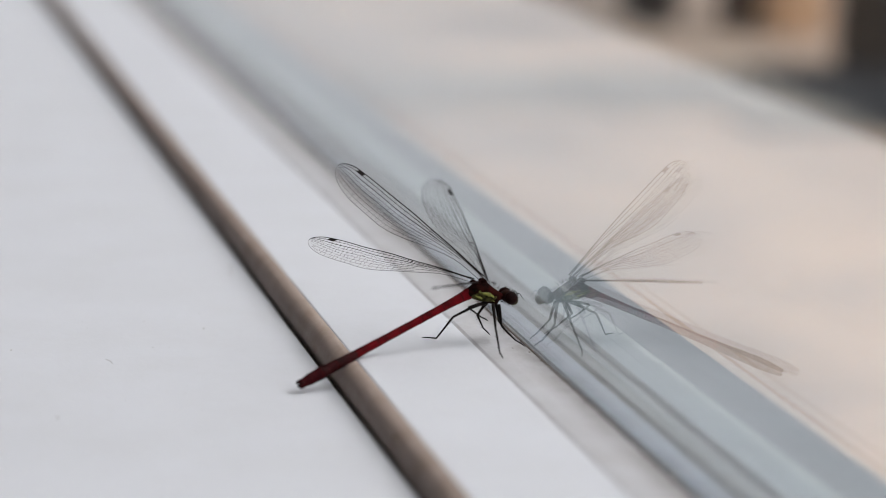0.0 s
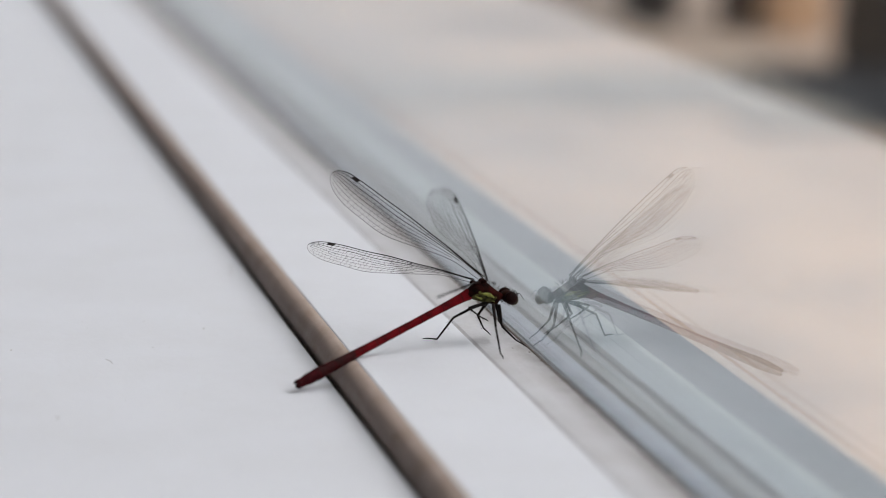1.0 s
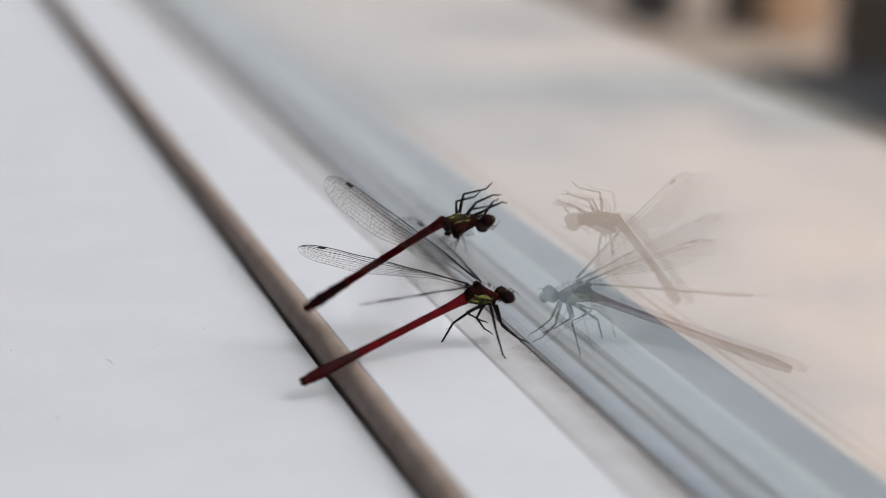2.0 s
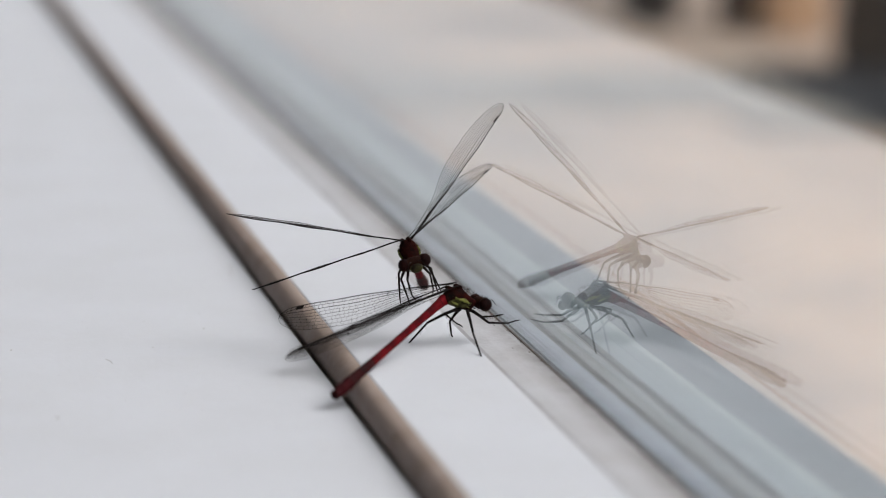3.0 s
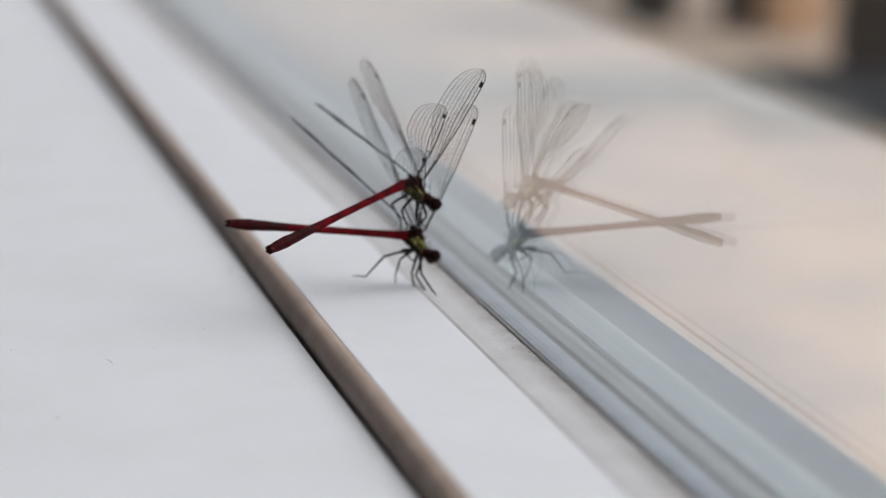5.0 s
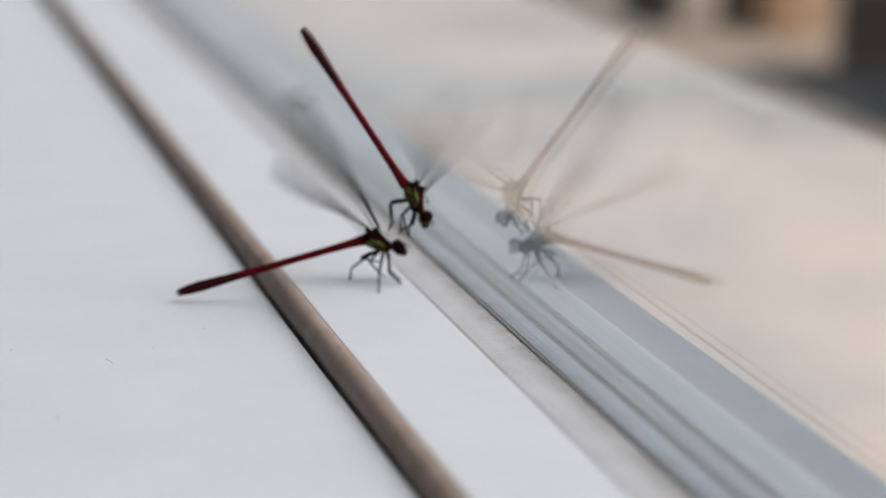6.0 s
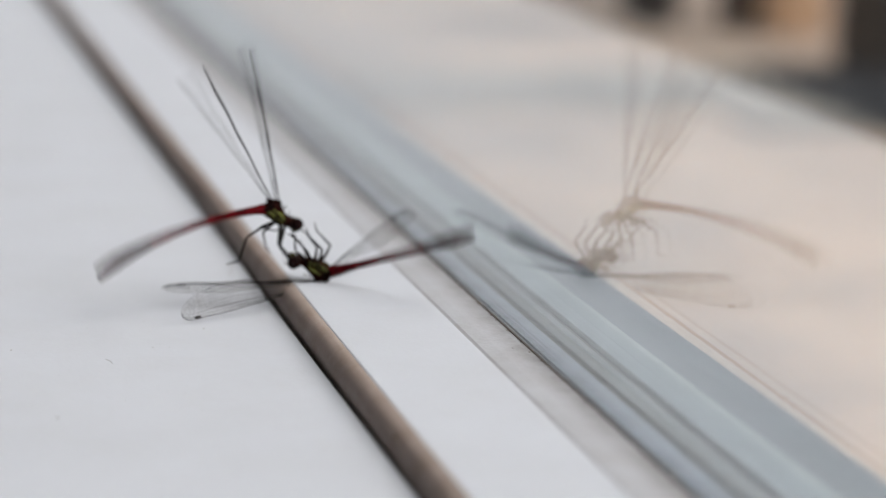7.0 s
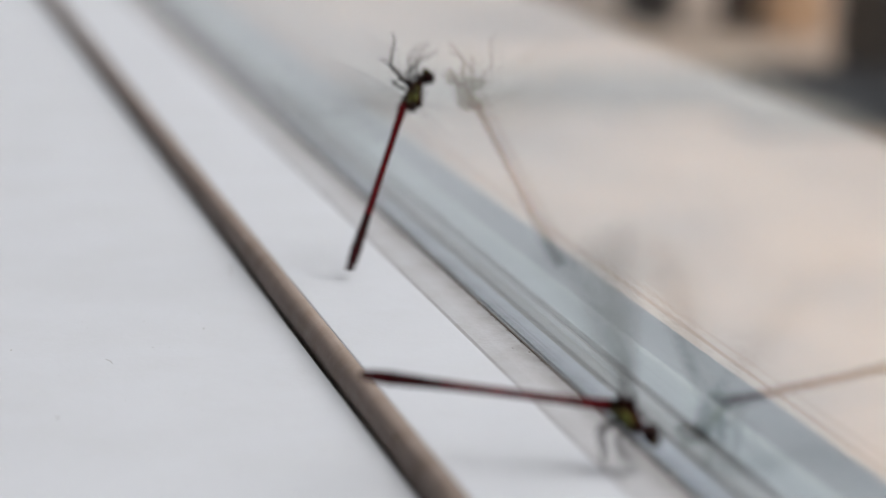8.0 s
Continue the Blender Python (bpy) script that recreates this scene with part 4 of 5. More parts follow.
    beat(WALKER, 6.96667, 44, 31, 45, 40, 78, 65, 21, 32, 27, 17, 84, 255)
    beat(WALKER, 7.03333, 62, 37, 45, 58, 85, 65, 39, 38, 27, 35, 90, 255)
    beat(WALKER, 7.06667, 43, 45, 26, 55, 54, 33, 18, 29, 13, 22, 71, -48)
    beat(WALKER, 7.1, 24, 44, 0, 39, 45, 0, -3, 22, 0, 13, 51, 0)
    beat(WALKER, 7.16667, 35, 59, -1, 27, -6, -31, 4, 44, -1, 13, 51, 0)
    beat(WALKER, 7.2, 38, 69, 0, 8, -18, -53, 7, 55, 0, 13, 51, 0)
    beat(WALKER, 7.26667, 58, 12, 0, 58, 12, 0, 54, 25, 0, 54, 25, 0)
    beat(WALKER, 7.3, 17, 9, 1, 17, 9, -1, 13, 19, 2, 13, 19, -2)
    beat(WALKER, 7.33333, -24, 12, 0, -24, 12, 0, -28, 25, 0, -28, 25, 0)
    beat(WALKER, 7.36667, -2, 10, 0, -2, 10, -0, 28, 16, 5, 14, 36, 8)
    beat(WALKER, 7.4, 20, 10, 0, 20, 10, 0, 82, 56, 0, 39, 76, 0)
    beat(WALKER, 7.43333, -27, -3, -5, -33, -15, 13, 31, 53, 20, 13, 10, 22)
    beat(WALKER, 7.46667, -69, -45, 0, -55, -96, 0, -12, 83, -42, -34, -35, 0)
    beat(WALKER, 7.5, -58, -39, 1, -43, -91, -1, 3, 77, -46, -23, -29, 0)
    beat(WALKER, 7.53333, -45, -37, 0, -31, -88, 0, 12, 92, -42, -10, -26, 0)
    beat(WALKER, 7.56667, -46, 4, -1, -13, -25, 23, 42, 93, -19, 34, -3, 10)
    beat(WALKER, 7.6, -34, 38, 0, 38, 9, 0, 66, 62, 0, 66, 62, 0)
    beat(WALKER, 7.63333, 11, 19, 6, 48, 10, -0, 62, 40, -0, 62, 40, 0)
    beat(WALKER, 7.66667, 58, 12, 0, 58, 12, 0, 54, 25, 0, 54, 25, 0)
    beat(WALKER, 7.7, 17, 9, 1, 17, 9, -1, 13, 19, 2, 13, 19, -2)
    beat(WALKER, 7.73333, -24, 12, 0, -24, 12, 0, -28, 25, 0, -28, 25, 0)
    beat(WALKER, 7.76667, 58, 12, 0, 58, 12, 0, 54, 25, 0, 54, 25, 0)
    beat(WALKER, 7.8, 17, 9, 1, 17, 9, -1, 13, 19, 2, 13, 19, -2)
    beat(WALKER, 7.83333, -24, 12, 0, -24, 12, 0, -28, 25, 0, -28, 25, 0)
    beat(WALKER, 7.86667, 58, 12, 0, 58, 12, 0, 54, 25, 0, 54, 25, 0)
    beat(WALKER, 7.9, 17, 9, 1, 17, 9, -1, 13, 19, 2, 13, 19, -2)
    beat(WALKER, 7.93333, -24, 12, 0, -24, 12, 0, -28, 25, 0, -28, 25, 0)
    beat(WALKER, 7.96667, 58, 12, 0, 58, 12, 0, 54, 25, 0, 54, 25, 0)
    beat(WALKER, 8, -24, 12, 0, -24, 12, 0, -28, 25, 0, -28, 25, 0)
    key(RIVAL, 0, pose(-0.04426, 0.02128, 0.07458, -109.3, -56.3, 165.0), (-27.9, -1.9, -0.6), (0.0, 0.0, 0.0))
    key(RIVAL, 1, pose(-0.04692, 0.02178, 0.07109, -109.3, -56.4, 165.0), (-27.9, -2.6, -0.9), (0.0, 0.0, 0.0))
    key(RIVAL, 1.067, pose(0.00070, 0.01034, 0.05790, 152.5, -74.5, -60.6), (-27.1, 0.1, 6.4), (0.0, 0.0, 0.0))
    key(RIVAL, 1.1, pose(0.02452, 0.00462, 0.05130, 134.4, -56.2, -24.0), (-27.8, 0.0, 4.3), (0.0, 0.0, 0.0))
    key(RIVAL, 1.2, pose(0.01322, 0.00377, 0.02861, 164.3, -50.1, -67.7), (-19.6, 2.4, 17.1), (0.0, 0.0, 0.0))
    key(RIVAL, 1.3, pose(0.01481, 0.00427, 0.02725, -168.0, -50.1, -106.9), (-19.0, -3.8, 21.1), (0.0, 0.0, 0.0))
    key(RIVAL, 1.4, pose(0.01904, 0.00693, 0.02343, -179.4, -25.8, -90.9), (-18.1, 17.9, 13.4), (0.0, 0.0, 0.0))
    key(RIVAL, 1.5, pose(0.01205, 0.00952, 0.02072, 177.9, -20.0, -87.3), (-20.5, 3.5, 16.9), (-0.6, -0.3, -0.6))
    key(RIVAL, 1.6, pose(0.00134, 0.00537, 0.01921, 176.4, -40.9, -85.0), (-23.3, -13.0, -0.4), (0.0, 0.0, 0.0))
    key(RIVAL, 1.7, pose(-0.00071, 0.00659, 0.01672, -176.0, -33.2, -95.5), (-24.8, -6.9, 0.7), (0.0, 0.0, 0.0))
    key(RIVAL, 2.067, pose(-0.00051, 0.00925, 0.01550, 146.6, 12.1, -92.3), (-10.0, -24.9, 7.4), (-0.6, 0.2, 0.3))
    key(RIVAL, 2.433, pose(-0.00030, 0.01190, 0.01428, 91.7, 47.0, -126.8), (2.4, -22.0, -16.8), (-1.3, 0.4, 0.7))
    key(RIVAL, 2.8, pose(-0.00009, 0.01456, 0.01306, 16.5, 32.1, 176.0), (-12.7, 0.5, -24.4), (-1.9, 0.6, 1.0))
    key(RIVAL, 2.9, pose(-0.00013, 0.01451, 0.01064, 15.4, 15.5, 175.2), (-21.5, 2.5, -18.5), (0.0, 0.0, 0.0))
    key(RIVAL, 3, pose(0.00413, 0.01459, 0.01128, 16.2, 8.3, 178.7), (-23.5, 3.3, -15.6), (0.0, 0.0, 0.0))
    key(RIVAL, 3.033, pose(0.00413, 0.01459, 0.01128, 16.2, 8.3, 178.7), (-23.5, 3.3, -15.6), (0.0, 0.0, 0.0))
    key(RIVAL, 3.1, pose(0.00934, 0.01288, 0.01047, 0.0, 12.1, -144.7), (-20.7, 15.4, -8.5), (0.0, 0.0, 0.0))
    key(RIVAL, 3.2, pose(0.00548, 0.01400, 0.01003, 0.0, 9.3, -109.5), (-21.7, 6.1, -9.9), (0.0, 0.0, 0.0))
    key(RIVAL, 3.3, pose(0.00722, 0.01457, 0.00947, 0.0, -3.5, -94.7), (-21.1, 14.1, -10.2), (0.0, 0.0, 0.0))
    key(RIVAL, 3.4, pose(0.00597, 0.01334, 0.01016, -0.0, -5.6, -94.6), (-22.9, 12.8, -9.9), (0.0, 0.0, 0.0))
    key(RIVAL, 3.5, pose(0.00656, 0.01351, 0.01000, 0.0, 0.3, -96.8), (-22.6, 10.2, -12.4), (0.0, 0.0, 0.0))
    key(RIVAL, 3.533, pose(0.00656, 0.01351, 0.01000, 0.0, 0.3, -96.8), (-22.6, 10.2, -12.4), (0.0, 0.0, 0.0))
    key(RIVAL, 3.6, pose(0.00559, 0.01264, 0.01057, -0.0, 2.5, -98.2), (-22.8, 7.7, -13.9), (0.0, 0.0, 0.0))
    key(RIVAL, 3.7, pose(0.00137, 0.01138, 0.01155, 0.0, 14.2, -101.1), (-19.8, 6.8, -20.1), (0.0, 0.0, 0.0))
    key(RIVAL, 3.8, pose(0.00231, 0.00528, 0.01034, -0.0, 42.3, -106.4), (-19.1, -0.4, -19.3), (-2.1, 0.8, 2.0))
    key(RIVAL, 3.833, pose(-0.00007, 0.01010, 0.01141, 1.7, 41.2, -54.1), (-16.4, 9.7, -20.2), (-2.2, 0.7, 2.2))
    key(RIVAL, 3.867, pose(-0.00246, 0.01493, 0.01248, 1.7, 39.6, -3.0), (-15.8, 8.9, -21.0), (-2.4, 0.7, 2.4))
    key(RIVAL, 3.9, pose(-0.00484, 0.01975, 0.01355, 0.0, 38.6, 47.2), (-13.0, 17.4, -16.4), (-2.5, 0.6, 2.6))
    key(RIVAL, 3.933, pose(-0.00373, 0.02195, 0.01466, 1.6, 37.8, 106.1), (14.3, 23.7, 2.2), (-1.9, 0.7, 2.2))
    key(RIVAL, 3.967, pose(-0.00262, 0.02415, 0.01578, 1.5, 36.3, 164.0), (-10.5, -24.7, -7.3), (-1.2, 0.8, 1.8))
    key(RIVAL, 4, pose(-0.00151, 0.02634, 0.01689, 0.0, 35.6, -138.9), (-23.0, 6.3, -13.7), (-0.6, 0.9, 1.3))
    key(RIVAL, 4.033, pose(-0.00151, 0.02634, 0.01689, 0.0, 35.6, -138.9), (-23.0, 6.3, -13.7), (-0.6, 0.9, 1.3))
    key(RIVAL, 4.067, pose(-0.00421, 0.02021, 0.02676, 8.0, 5.0, -79.7), (-24.7, -8.8, -9.1), (-0.2, 0.3, 0.4))
    key(RIVAL, 4.1, pose(-0.00555, 0.01714, 0.03169, 0.0, -9.1, -51.8), (-25.8, -8.9, -4.0), (0.0, 0.0, 0.0))
    key(RIVAL, 4.133, pose(-0.00313, 0.01244, 0.02950, 43.5, -25.7, -36.8), (-27.7, 1.5, -1.2), (0.0, 0.0, 0.0))
    key(RIVAL, 4.167, pose(-0.00071, 0.00775, 0.02730, 93.1, -47.5, -39.5), (-26.6, 6.1, -5.3), (0.0, 0.0, 0.0))
    key(RIVAL, 4.2, pose(0.00171, 0.00305, 0.02510, 167.4, -56.2, -72.5), (-26.5, 4.7, -6.7), (0.0, 0.0, 0.0))
    key(RIVAL, 4.233, pose(0.00650, 0.00468, 0.02361, 96.1, -46.8, -35.0), (-25.9, 7.8, -6.6), (0.0, 0.0, 0.0))
    key(RIVAL, 4.267, pose(0.01130, 0.00631, 0.02211, 51.3, -22.5, -29.4), (-27.3, 5.1, 0.6), (0.0, 0.0, 0.0))
    key(RIVAL, 4.3, pose(0.01609, 0.00794, 0.02062, 12.6, -1.2, -42.3), (-26.6, -8.2, 2.6), (0.0, 0.0, 0.0))
    key(RIVAL, 4.4, pose(0.02827, 0.00375, 0.02310, 7.2, -0.5, -65.3), (-25.0, -11.9, 0.8), (0.0, 0.0, 0.0))
    key(RIVAL, 4.5, pose(0.03223, 0.00404, 0.01522, 2.0, 33.2, -85.6), (-27.2, -7.2, -2.0), (0.0, 0.0, 0.0))
    key(RIVAL, 4.6, pose(0.03156, 0.00552, 0.01523, 5.3, 36.5, -78.2), (-24.1, -7.5, -13.5), (0.0, 0.0, 0.0))
    key(RIVAL, 4.7, pose(0.03019, 0.00721, 0.01576, 10.4, 32.5, -66.4), (-19.0, -10.3, -17.3), (0.0, 0.0, 0.0))
    key(RIVAL, 5.8, pose(0.03910, 0.00829, 0.00900, 0.0, 28.2, -86.9), (-23.9, -3.4, -16.0), (0.0, 0.0, 0.0))
    key(RIVAL, 5.9, pose(0.03624, 0.00445, 0.01189, 11.0, 37.9, -73.0), (-26.9, 1.3, -8.3), (0.0, 0.0, 0.0))
    key(RIVAL, 6, pose(0.03677, 0.00685, 0.01250, -28.9, 55.1, -119.9), (-25.8, -9.9, -2.2), (0.0, 0.0, 0.0))
    key(RIVAL, 6.1, pose(0.03752, 0.00699, 0.01564, -7.2, 35.0, -96.1), (-26.8, -1.5, 2.8), (0.0, 0.0, 0.0))
    key(RIVAL, 6.2, pose(0.03459, 0.00476, 0.02111, -24.1, 79.1, -113.3), (-24.0, -16.5, 6.6), (0.0, 0.0, 0.0))
    key(RIVAL, 6.3, pose(0.03091, 0.00580, 0.01721, -41.7, 71.5, -131.4), (-23.5, -8.8, 9.3), (0.0, 0.0, 0.0))
    key(RIVAL, 6.4, pose(0.03662, 0.00895, 0.01513, -11.8, 74.2, -101.7), (-26.0, -7.1, 4.1), (0.0, 0.0, 0.0))
    key(RIVAL, 6.5, pose(0.03794, 0.00694, 0.00900, 113.1, 79.8, 21.6), (-26.2, -9.6, -3.9), (0.0, 0.0, 0.0))
    key(RIVAL, 6.6, pose(0.03819, 0.01284, 0.00938, 176.2, 31.9, 82.7), (-23.2, -0.9, -17.4), (0.0, 0.0, 0.0))
    key(RIVAL, 6.7, pose(0.03855, 0.01545, 0.00722, 175.1, 35.3, 80.7), (-25.2, -2.0, -12.8), (0.0, 0.0, 0.0))
    key(RIVAL, 6.8, pose(0.04145, 0.01854, 0.00815, -161.5, 60.0, 115.5), (-25.7, -9.2, -7.6), (0.0, 0.0, 0.0))
    key(RIVAL, 6.9, pose(0.04135, 0.01943, 0.00629, -179.7, 38.8, 90.5), (-25.3, -6.3, -12.6), (0.0, 0.0, 0.0))
    key(RIVAL, 6.967, pose(0.04134, 0.02003, 0.00300, 180.0, 0.0, 66.0), (-21.2, -10.2, -15.4), (-0.1, -0.0, 0.2))
    key(RIVAL, 7, pose(0.04134, 0.02003, 0.00160, 180.0, -11.0, 61.2), (-21.2, -10.2, -13.1), (-0.1, -0.0, 0.2))
    key(RIVAL, 7.033, pose(0.04134, 0.02003, 0.00160, 180.0, -11.0, 61.2), (-21.2, -10.2, -10.8), (-0.1, -0.0, 0.2))
    key(RIVAL, 7.1, pose(0.04176, 0.02084, 0.00164, -166.7, -14.9, 37.1), (-23.7, -3.9, -12.6), (-0.5, -0.0, 1.0))
    key(RIVAL, 7.133, pose(0.04176, 0.02084, 0.00164, -166.7, -14.9, 37.1), (-23.7, -3.9, -12.6), (-0.5, -0.0, 1.0))
    key(RIVAL, 7.2, pose(0.04213, 0.02222, 0.00173, -166.4, -18.3, 35.9), (-21.3, -12.6, -10.7), (-0.4, 0.2, 0.6))
    key(RIVAL, 7.3, pose(0.04225, 0.02677, 0.00298, -174.6, -36.2, 72.1), (-18.0, -19.0, -10.5), (0.0, 0.0, 0.0))
    key(RIVAL, 7.367, pose(0.04513, 0.02647, 0.01665, 150.4, -59.5, 51.0), (-18.5, -11.0, -17.6), (-0.1, 1.6, -0.5))
    key(RIVAL, 7.4, pose(0.04657, 0.02632, 0.02348, 126.6, -73.3, 49.5), (-16.1, -6.6, -18.5), (-0.2, 2.5, -0.7))
    key(RIVAL, 7.5, pose(0.05496, 0.01127, 0.04419, -55.5, -77.1, -107.8), (-24.9, -3.9, 9.3), (-0.8, 2.3, -1.1))
    key(RIVAL, 7.567, pose(0.00629, 0.01269, 0.05304, -3.6, -7.6, -158.5), (-27.1, 1.4, -5.8), (-0.3, 0.8, -0.4))
    key(RIVAL, 7.6, pose(-0.01804, 0.01340, 0.05747, 0.0, 29.5, -161.0), (-23.6, 3.7, -14.7), (0.0, 0.0, 0.0))
    key(RIVAL, 7.7, pose(-0.02502, 0.00437, 0.03184, -58.9, 56.2, -163.8), (-25.3, 13.7, 0.0), (0.0, 0.0, 0.0))
    key(RIVAL, 7.8, pose(-0.05992, 0.00345, 0.00863, -39.5, 51.2, -138.5), (-26.8, 10.5, 4.9), (0.0, 0.0, 0.0))
    key(RIVAL, 7.9, pose(-0.06251, 0.00390, 0.00604, -10.1, 47.8, -111.3), (-27.1, 2.1, -11.2), (0.0, 0.0, 0.0))
    key(RIVAL, 7.967, pose(-0.06196, 0.00437, 0.00631, -4.9, 33.2, -112.0), (-25.2, 0.2, -13.4), (0.0, 0.0, 0.0))
    key(RIVAL, 8, pose(-0.06192, 0.00440, 0.00633, -4.5, 32.1, -112.0), (-25.1, 0.1, -13.5), (0.0, 0.0, 0.0))
    reach(RIVAL, 0, 30, 30, 30, 30)
    reach(RIVAL, 1.1, 35, 35, 40, 50)
    reach(RIVAL, 1.4, 25, 20, 20, 45, -5)
    reach(RIVAL, 1.533, 25, 20, 20, 45, -5)
    reach(RIVAL, 1.7, 25, 35, 50, 35)
    reach(RIVAL, 2.8, 0, 0, 0, 15)
    reach(RIVAL, 3.8, 0, 0, 10, 10)
    reach(RIVAL, 4, -25, -20, 0, 20)
    reach(RIVAL, 4.2, 30, 35, 40, 20)
    reach(RIVAL, 4.5, 0, 0, 10, 30, -10)
    reach(RIVAL, 5.9, 0, 5, 10, 45, -10)
    reach(RIVAL, 6.4, 0, 5, 10, 45, -10)
    reach(RIVAL, 6.9, 10, 15, 25, 25)
    reach(RIVAL, 7.3, 0, 0, 10, 30)
    reach(RIVAL, 7.6, 20, 20, 20, 30)
    reach(RIVAL, 7.967, 30, 35, 30, 15, 5)
    reach(RIVAL, 8, -20, -10, -5, 45, -15)
    beat(RIVAL, 0, 20, 10, 0, 20, 10, 0, 5, 25, 0, 5, 25, 0)
    beat(RIVAL, 1, 62, 20, 0, 62, 20, 0, 50, 30, 0, 50, 30, 0)
    beat(RIVAL, 1.06667, 58, 12, 0, 58, 12, 0, 54, 25, 0, 54, 25, 0)
    beat(RIVAL, 1.1, 17, 9, 1, 17, 9, -1, 13, 19, 2, 13, 19, -2)
    beat(RIVAL, 1.13333, -24, 12, 0, -24, 12, 0, -28, 25, 0, -28, 25, 0)
    beat(RIVAL, 1.16667, 27, 15, -1, 27, 15, 1, 22, 23, 0, 22, 23, -0)
    beat(RIVAL, 1.2, 72, 58, 0, 72, 58, 0, 66, 62, 0, 66, 62, 0)
    beat(RIVAL, 1.3, 72, 58, 0, 72, 58, 0, 66, 62, 0, 66, 62, 0)
    beat(RIVAL, 1.4, 72, 58, 0, 72, 58, 0, 66, 62, 0, 66, 62, 0)
    beat(RIVAL, 1.43333, 37, 18, -0, 45, 8, 3, 24, 21, -1, 36, 20, 2)
    beat(RIVAL, 1.46667, -3, 14, 0, 11, -5, 0, -25, 19, 0, -2, 11, 0)
    beat(RIVAL, 1.53333, 29, 25, 0, 43, 7, 0, 7, 31, 0, 30, 22, 0)
    beat(RIVAL, 1.6, 5, 21, 0, 32, 14, 0, -6, 25, 0, 22, 14, 0)
    beat(RIVAL, 1.7, -0, 7, 0, 33, 12, 0, -7, 12, 0, 23, 13, 0)
    beat(RIVAL, 1.76667, 58, 12, 0, 58, 12, 0, 54, 25, 0, 54, 25, 0)
    beat(RIVAL, 1.8, 17, 9, 1, 17, 9, -1, 13, 19, 2, 13, 19, -2)
    beat(RIVAL, 1.83333, -24, 12, 0, -24, 12, 0, -28, 25, 0, -28, 25, 0)
    beat(RIVAL, 1.86667, 58, 12, 0, 58, 12, 0, 54, 25, 0, 54, 25, 0)
    beat(RIVAL, 1.9, 17, 9, 1, 17, 9, -1, 13, 19, 2, 13, 19, -2)
    beat(RIVAL, 1.93333, -24, 12, 0, -24, 12, 0, -28, 25, 0, -28, 25, 0)
    beat(RIVAL, 1.96667, 58, 12, 0, 58, 12, 0, 54, 25, 0, 54, 25, 0)
    beat(RIVAL, 2, 17, 9, 1, 17, 9, -1, 13, 19, 2, 13, 19, -2)
    beat(RIVAL, 2.03333, -24, 12, 0, -24, 12, 0, -28, 25, 0, -28, 25, 0)
    beat(RIVAL, 2.06667, 58, 12, 0, 58, 12, 0, 54, 25, 0, 54, 25, 0)
    beat(RIVAL, 2.1, 17, 9, 1, 17, 9, -1, 13, 19, 2, 13, 19, -2)
    beat(RIVAL, 2.13333, -24, 12, 0, -24, 12, 0, -28, 25, 0, -28, 25, 0)
    beat(RIVAL, 2.16667, 58, 12, 0, 58, 12, 0, 54, 25, 0, 54, 25, 0)
    beat(RIVAL, 2.2, 17, 9, 1, 17, 9, -1, 13, 19, 2, 13, 19, -2)
    beat(RIVAL, 2.23333, -24, 12, 0, -24, 12, 0, -28, 25, 0, -28, 25, 0)
    beat(RIVAL, 2.26667, 58, 12, 0, 58, 12, 0, 54, 25, 0, 54, 25, 0)
    beat(RIVAL, 2.3, 17, 9, 1, 17, 9, -1, 13, 19, 2, 13, 19, -2)
    beat(RIVAL, 2.33333, -24, 12, 0, -24, 12, 0, -28, 25, 0, -28, 25, 0)
    beat(RIVAL, 2.36667, 58, 12, 0, 58, 12, 0, 54, 25, 0, 54, 25, 0)
    beat(RIVAL, 2.4, 17, 9, 1, 17, 9, -1, 13, 19, 2, 13, 19, -2)
    beat(RIVAL, 2.43333, -24, 12, 0, -24, 12, 0, -28, 25, 0, -28, 25, 0)
    beat(RIVAL, 2.46667, 58, 12, 0, 58, 12, 0, 54, 25, 0, 54, 25, 0)
    beat(RIVAL, 2.5, 17, 9, 1, 17, 9, -1, 13, 19, 2, 13, 19, -2)
    beat(RIVAL, 2.53333, -24, 12, 0, -24, 12, 0, -28, 25, 0, -28, 25, 0)
    beat(RIVAL, 2.56667, 58, 12, 0, 58, 12, 0, 54, 25, 0, 54, 25, 0)
    beat(RIVAL, 2.6, 17, 9, 1, 17, 9, -1, 13, 19, 2, 13, 19, -2)
    beat(RIVAL, 2.63333, -24, 12, 0, -24, 12, 0, -28, 25, 0, -28, 25, 0)
    beat(RIVAL, 2.8, 26, 41, 0, 30, 16, 0, -4, 56, 0, 32, -29, 0)
    beat(RIVAL, 2.9, 33, 32, 17, 30, 12, 0, 7, 52, 13, 23, -34, 0)
    beat(RIVAL, 2.93333, 29, 33, 14, 23, 17, 8, 4, 50, 5, 4, -4, 12)
    beat(RIVAL, 3, 25, 34, 10, 17, 23, 14, 1, 48, -4, -12, 25, 22)
    beat(RIVAL, 3.03333, 25, 34, 10, 17, 23, 14, 1, 48, -4, -12, 25, 22)
    beat(RIVAL, 3.1, 43, 13, 9, 8, 48, 0, 9, 16, 11, -15, 28, 0)
    beat(RIVAL, 3.13333, 43, 13, 9, 8, 48, 0, 9, 16, 11, -15, 28, 0)
    beat(RIVAL, 3.2, 24, 64, 0, 19, -28, 0, -2, 70, 0, 25, 35, 0)
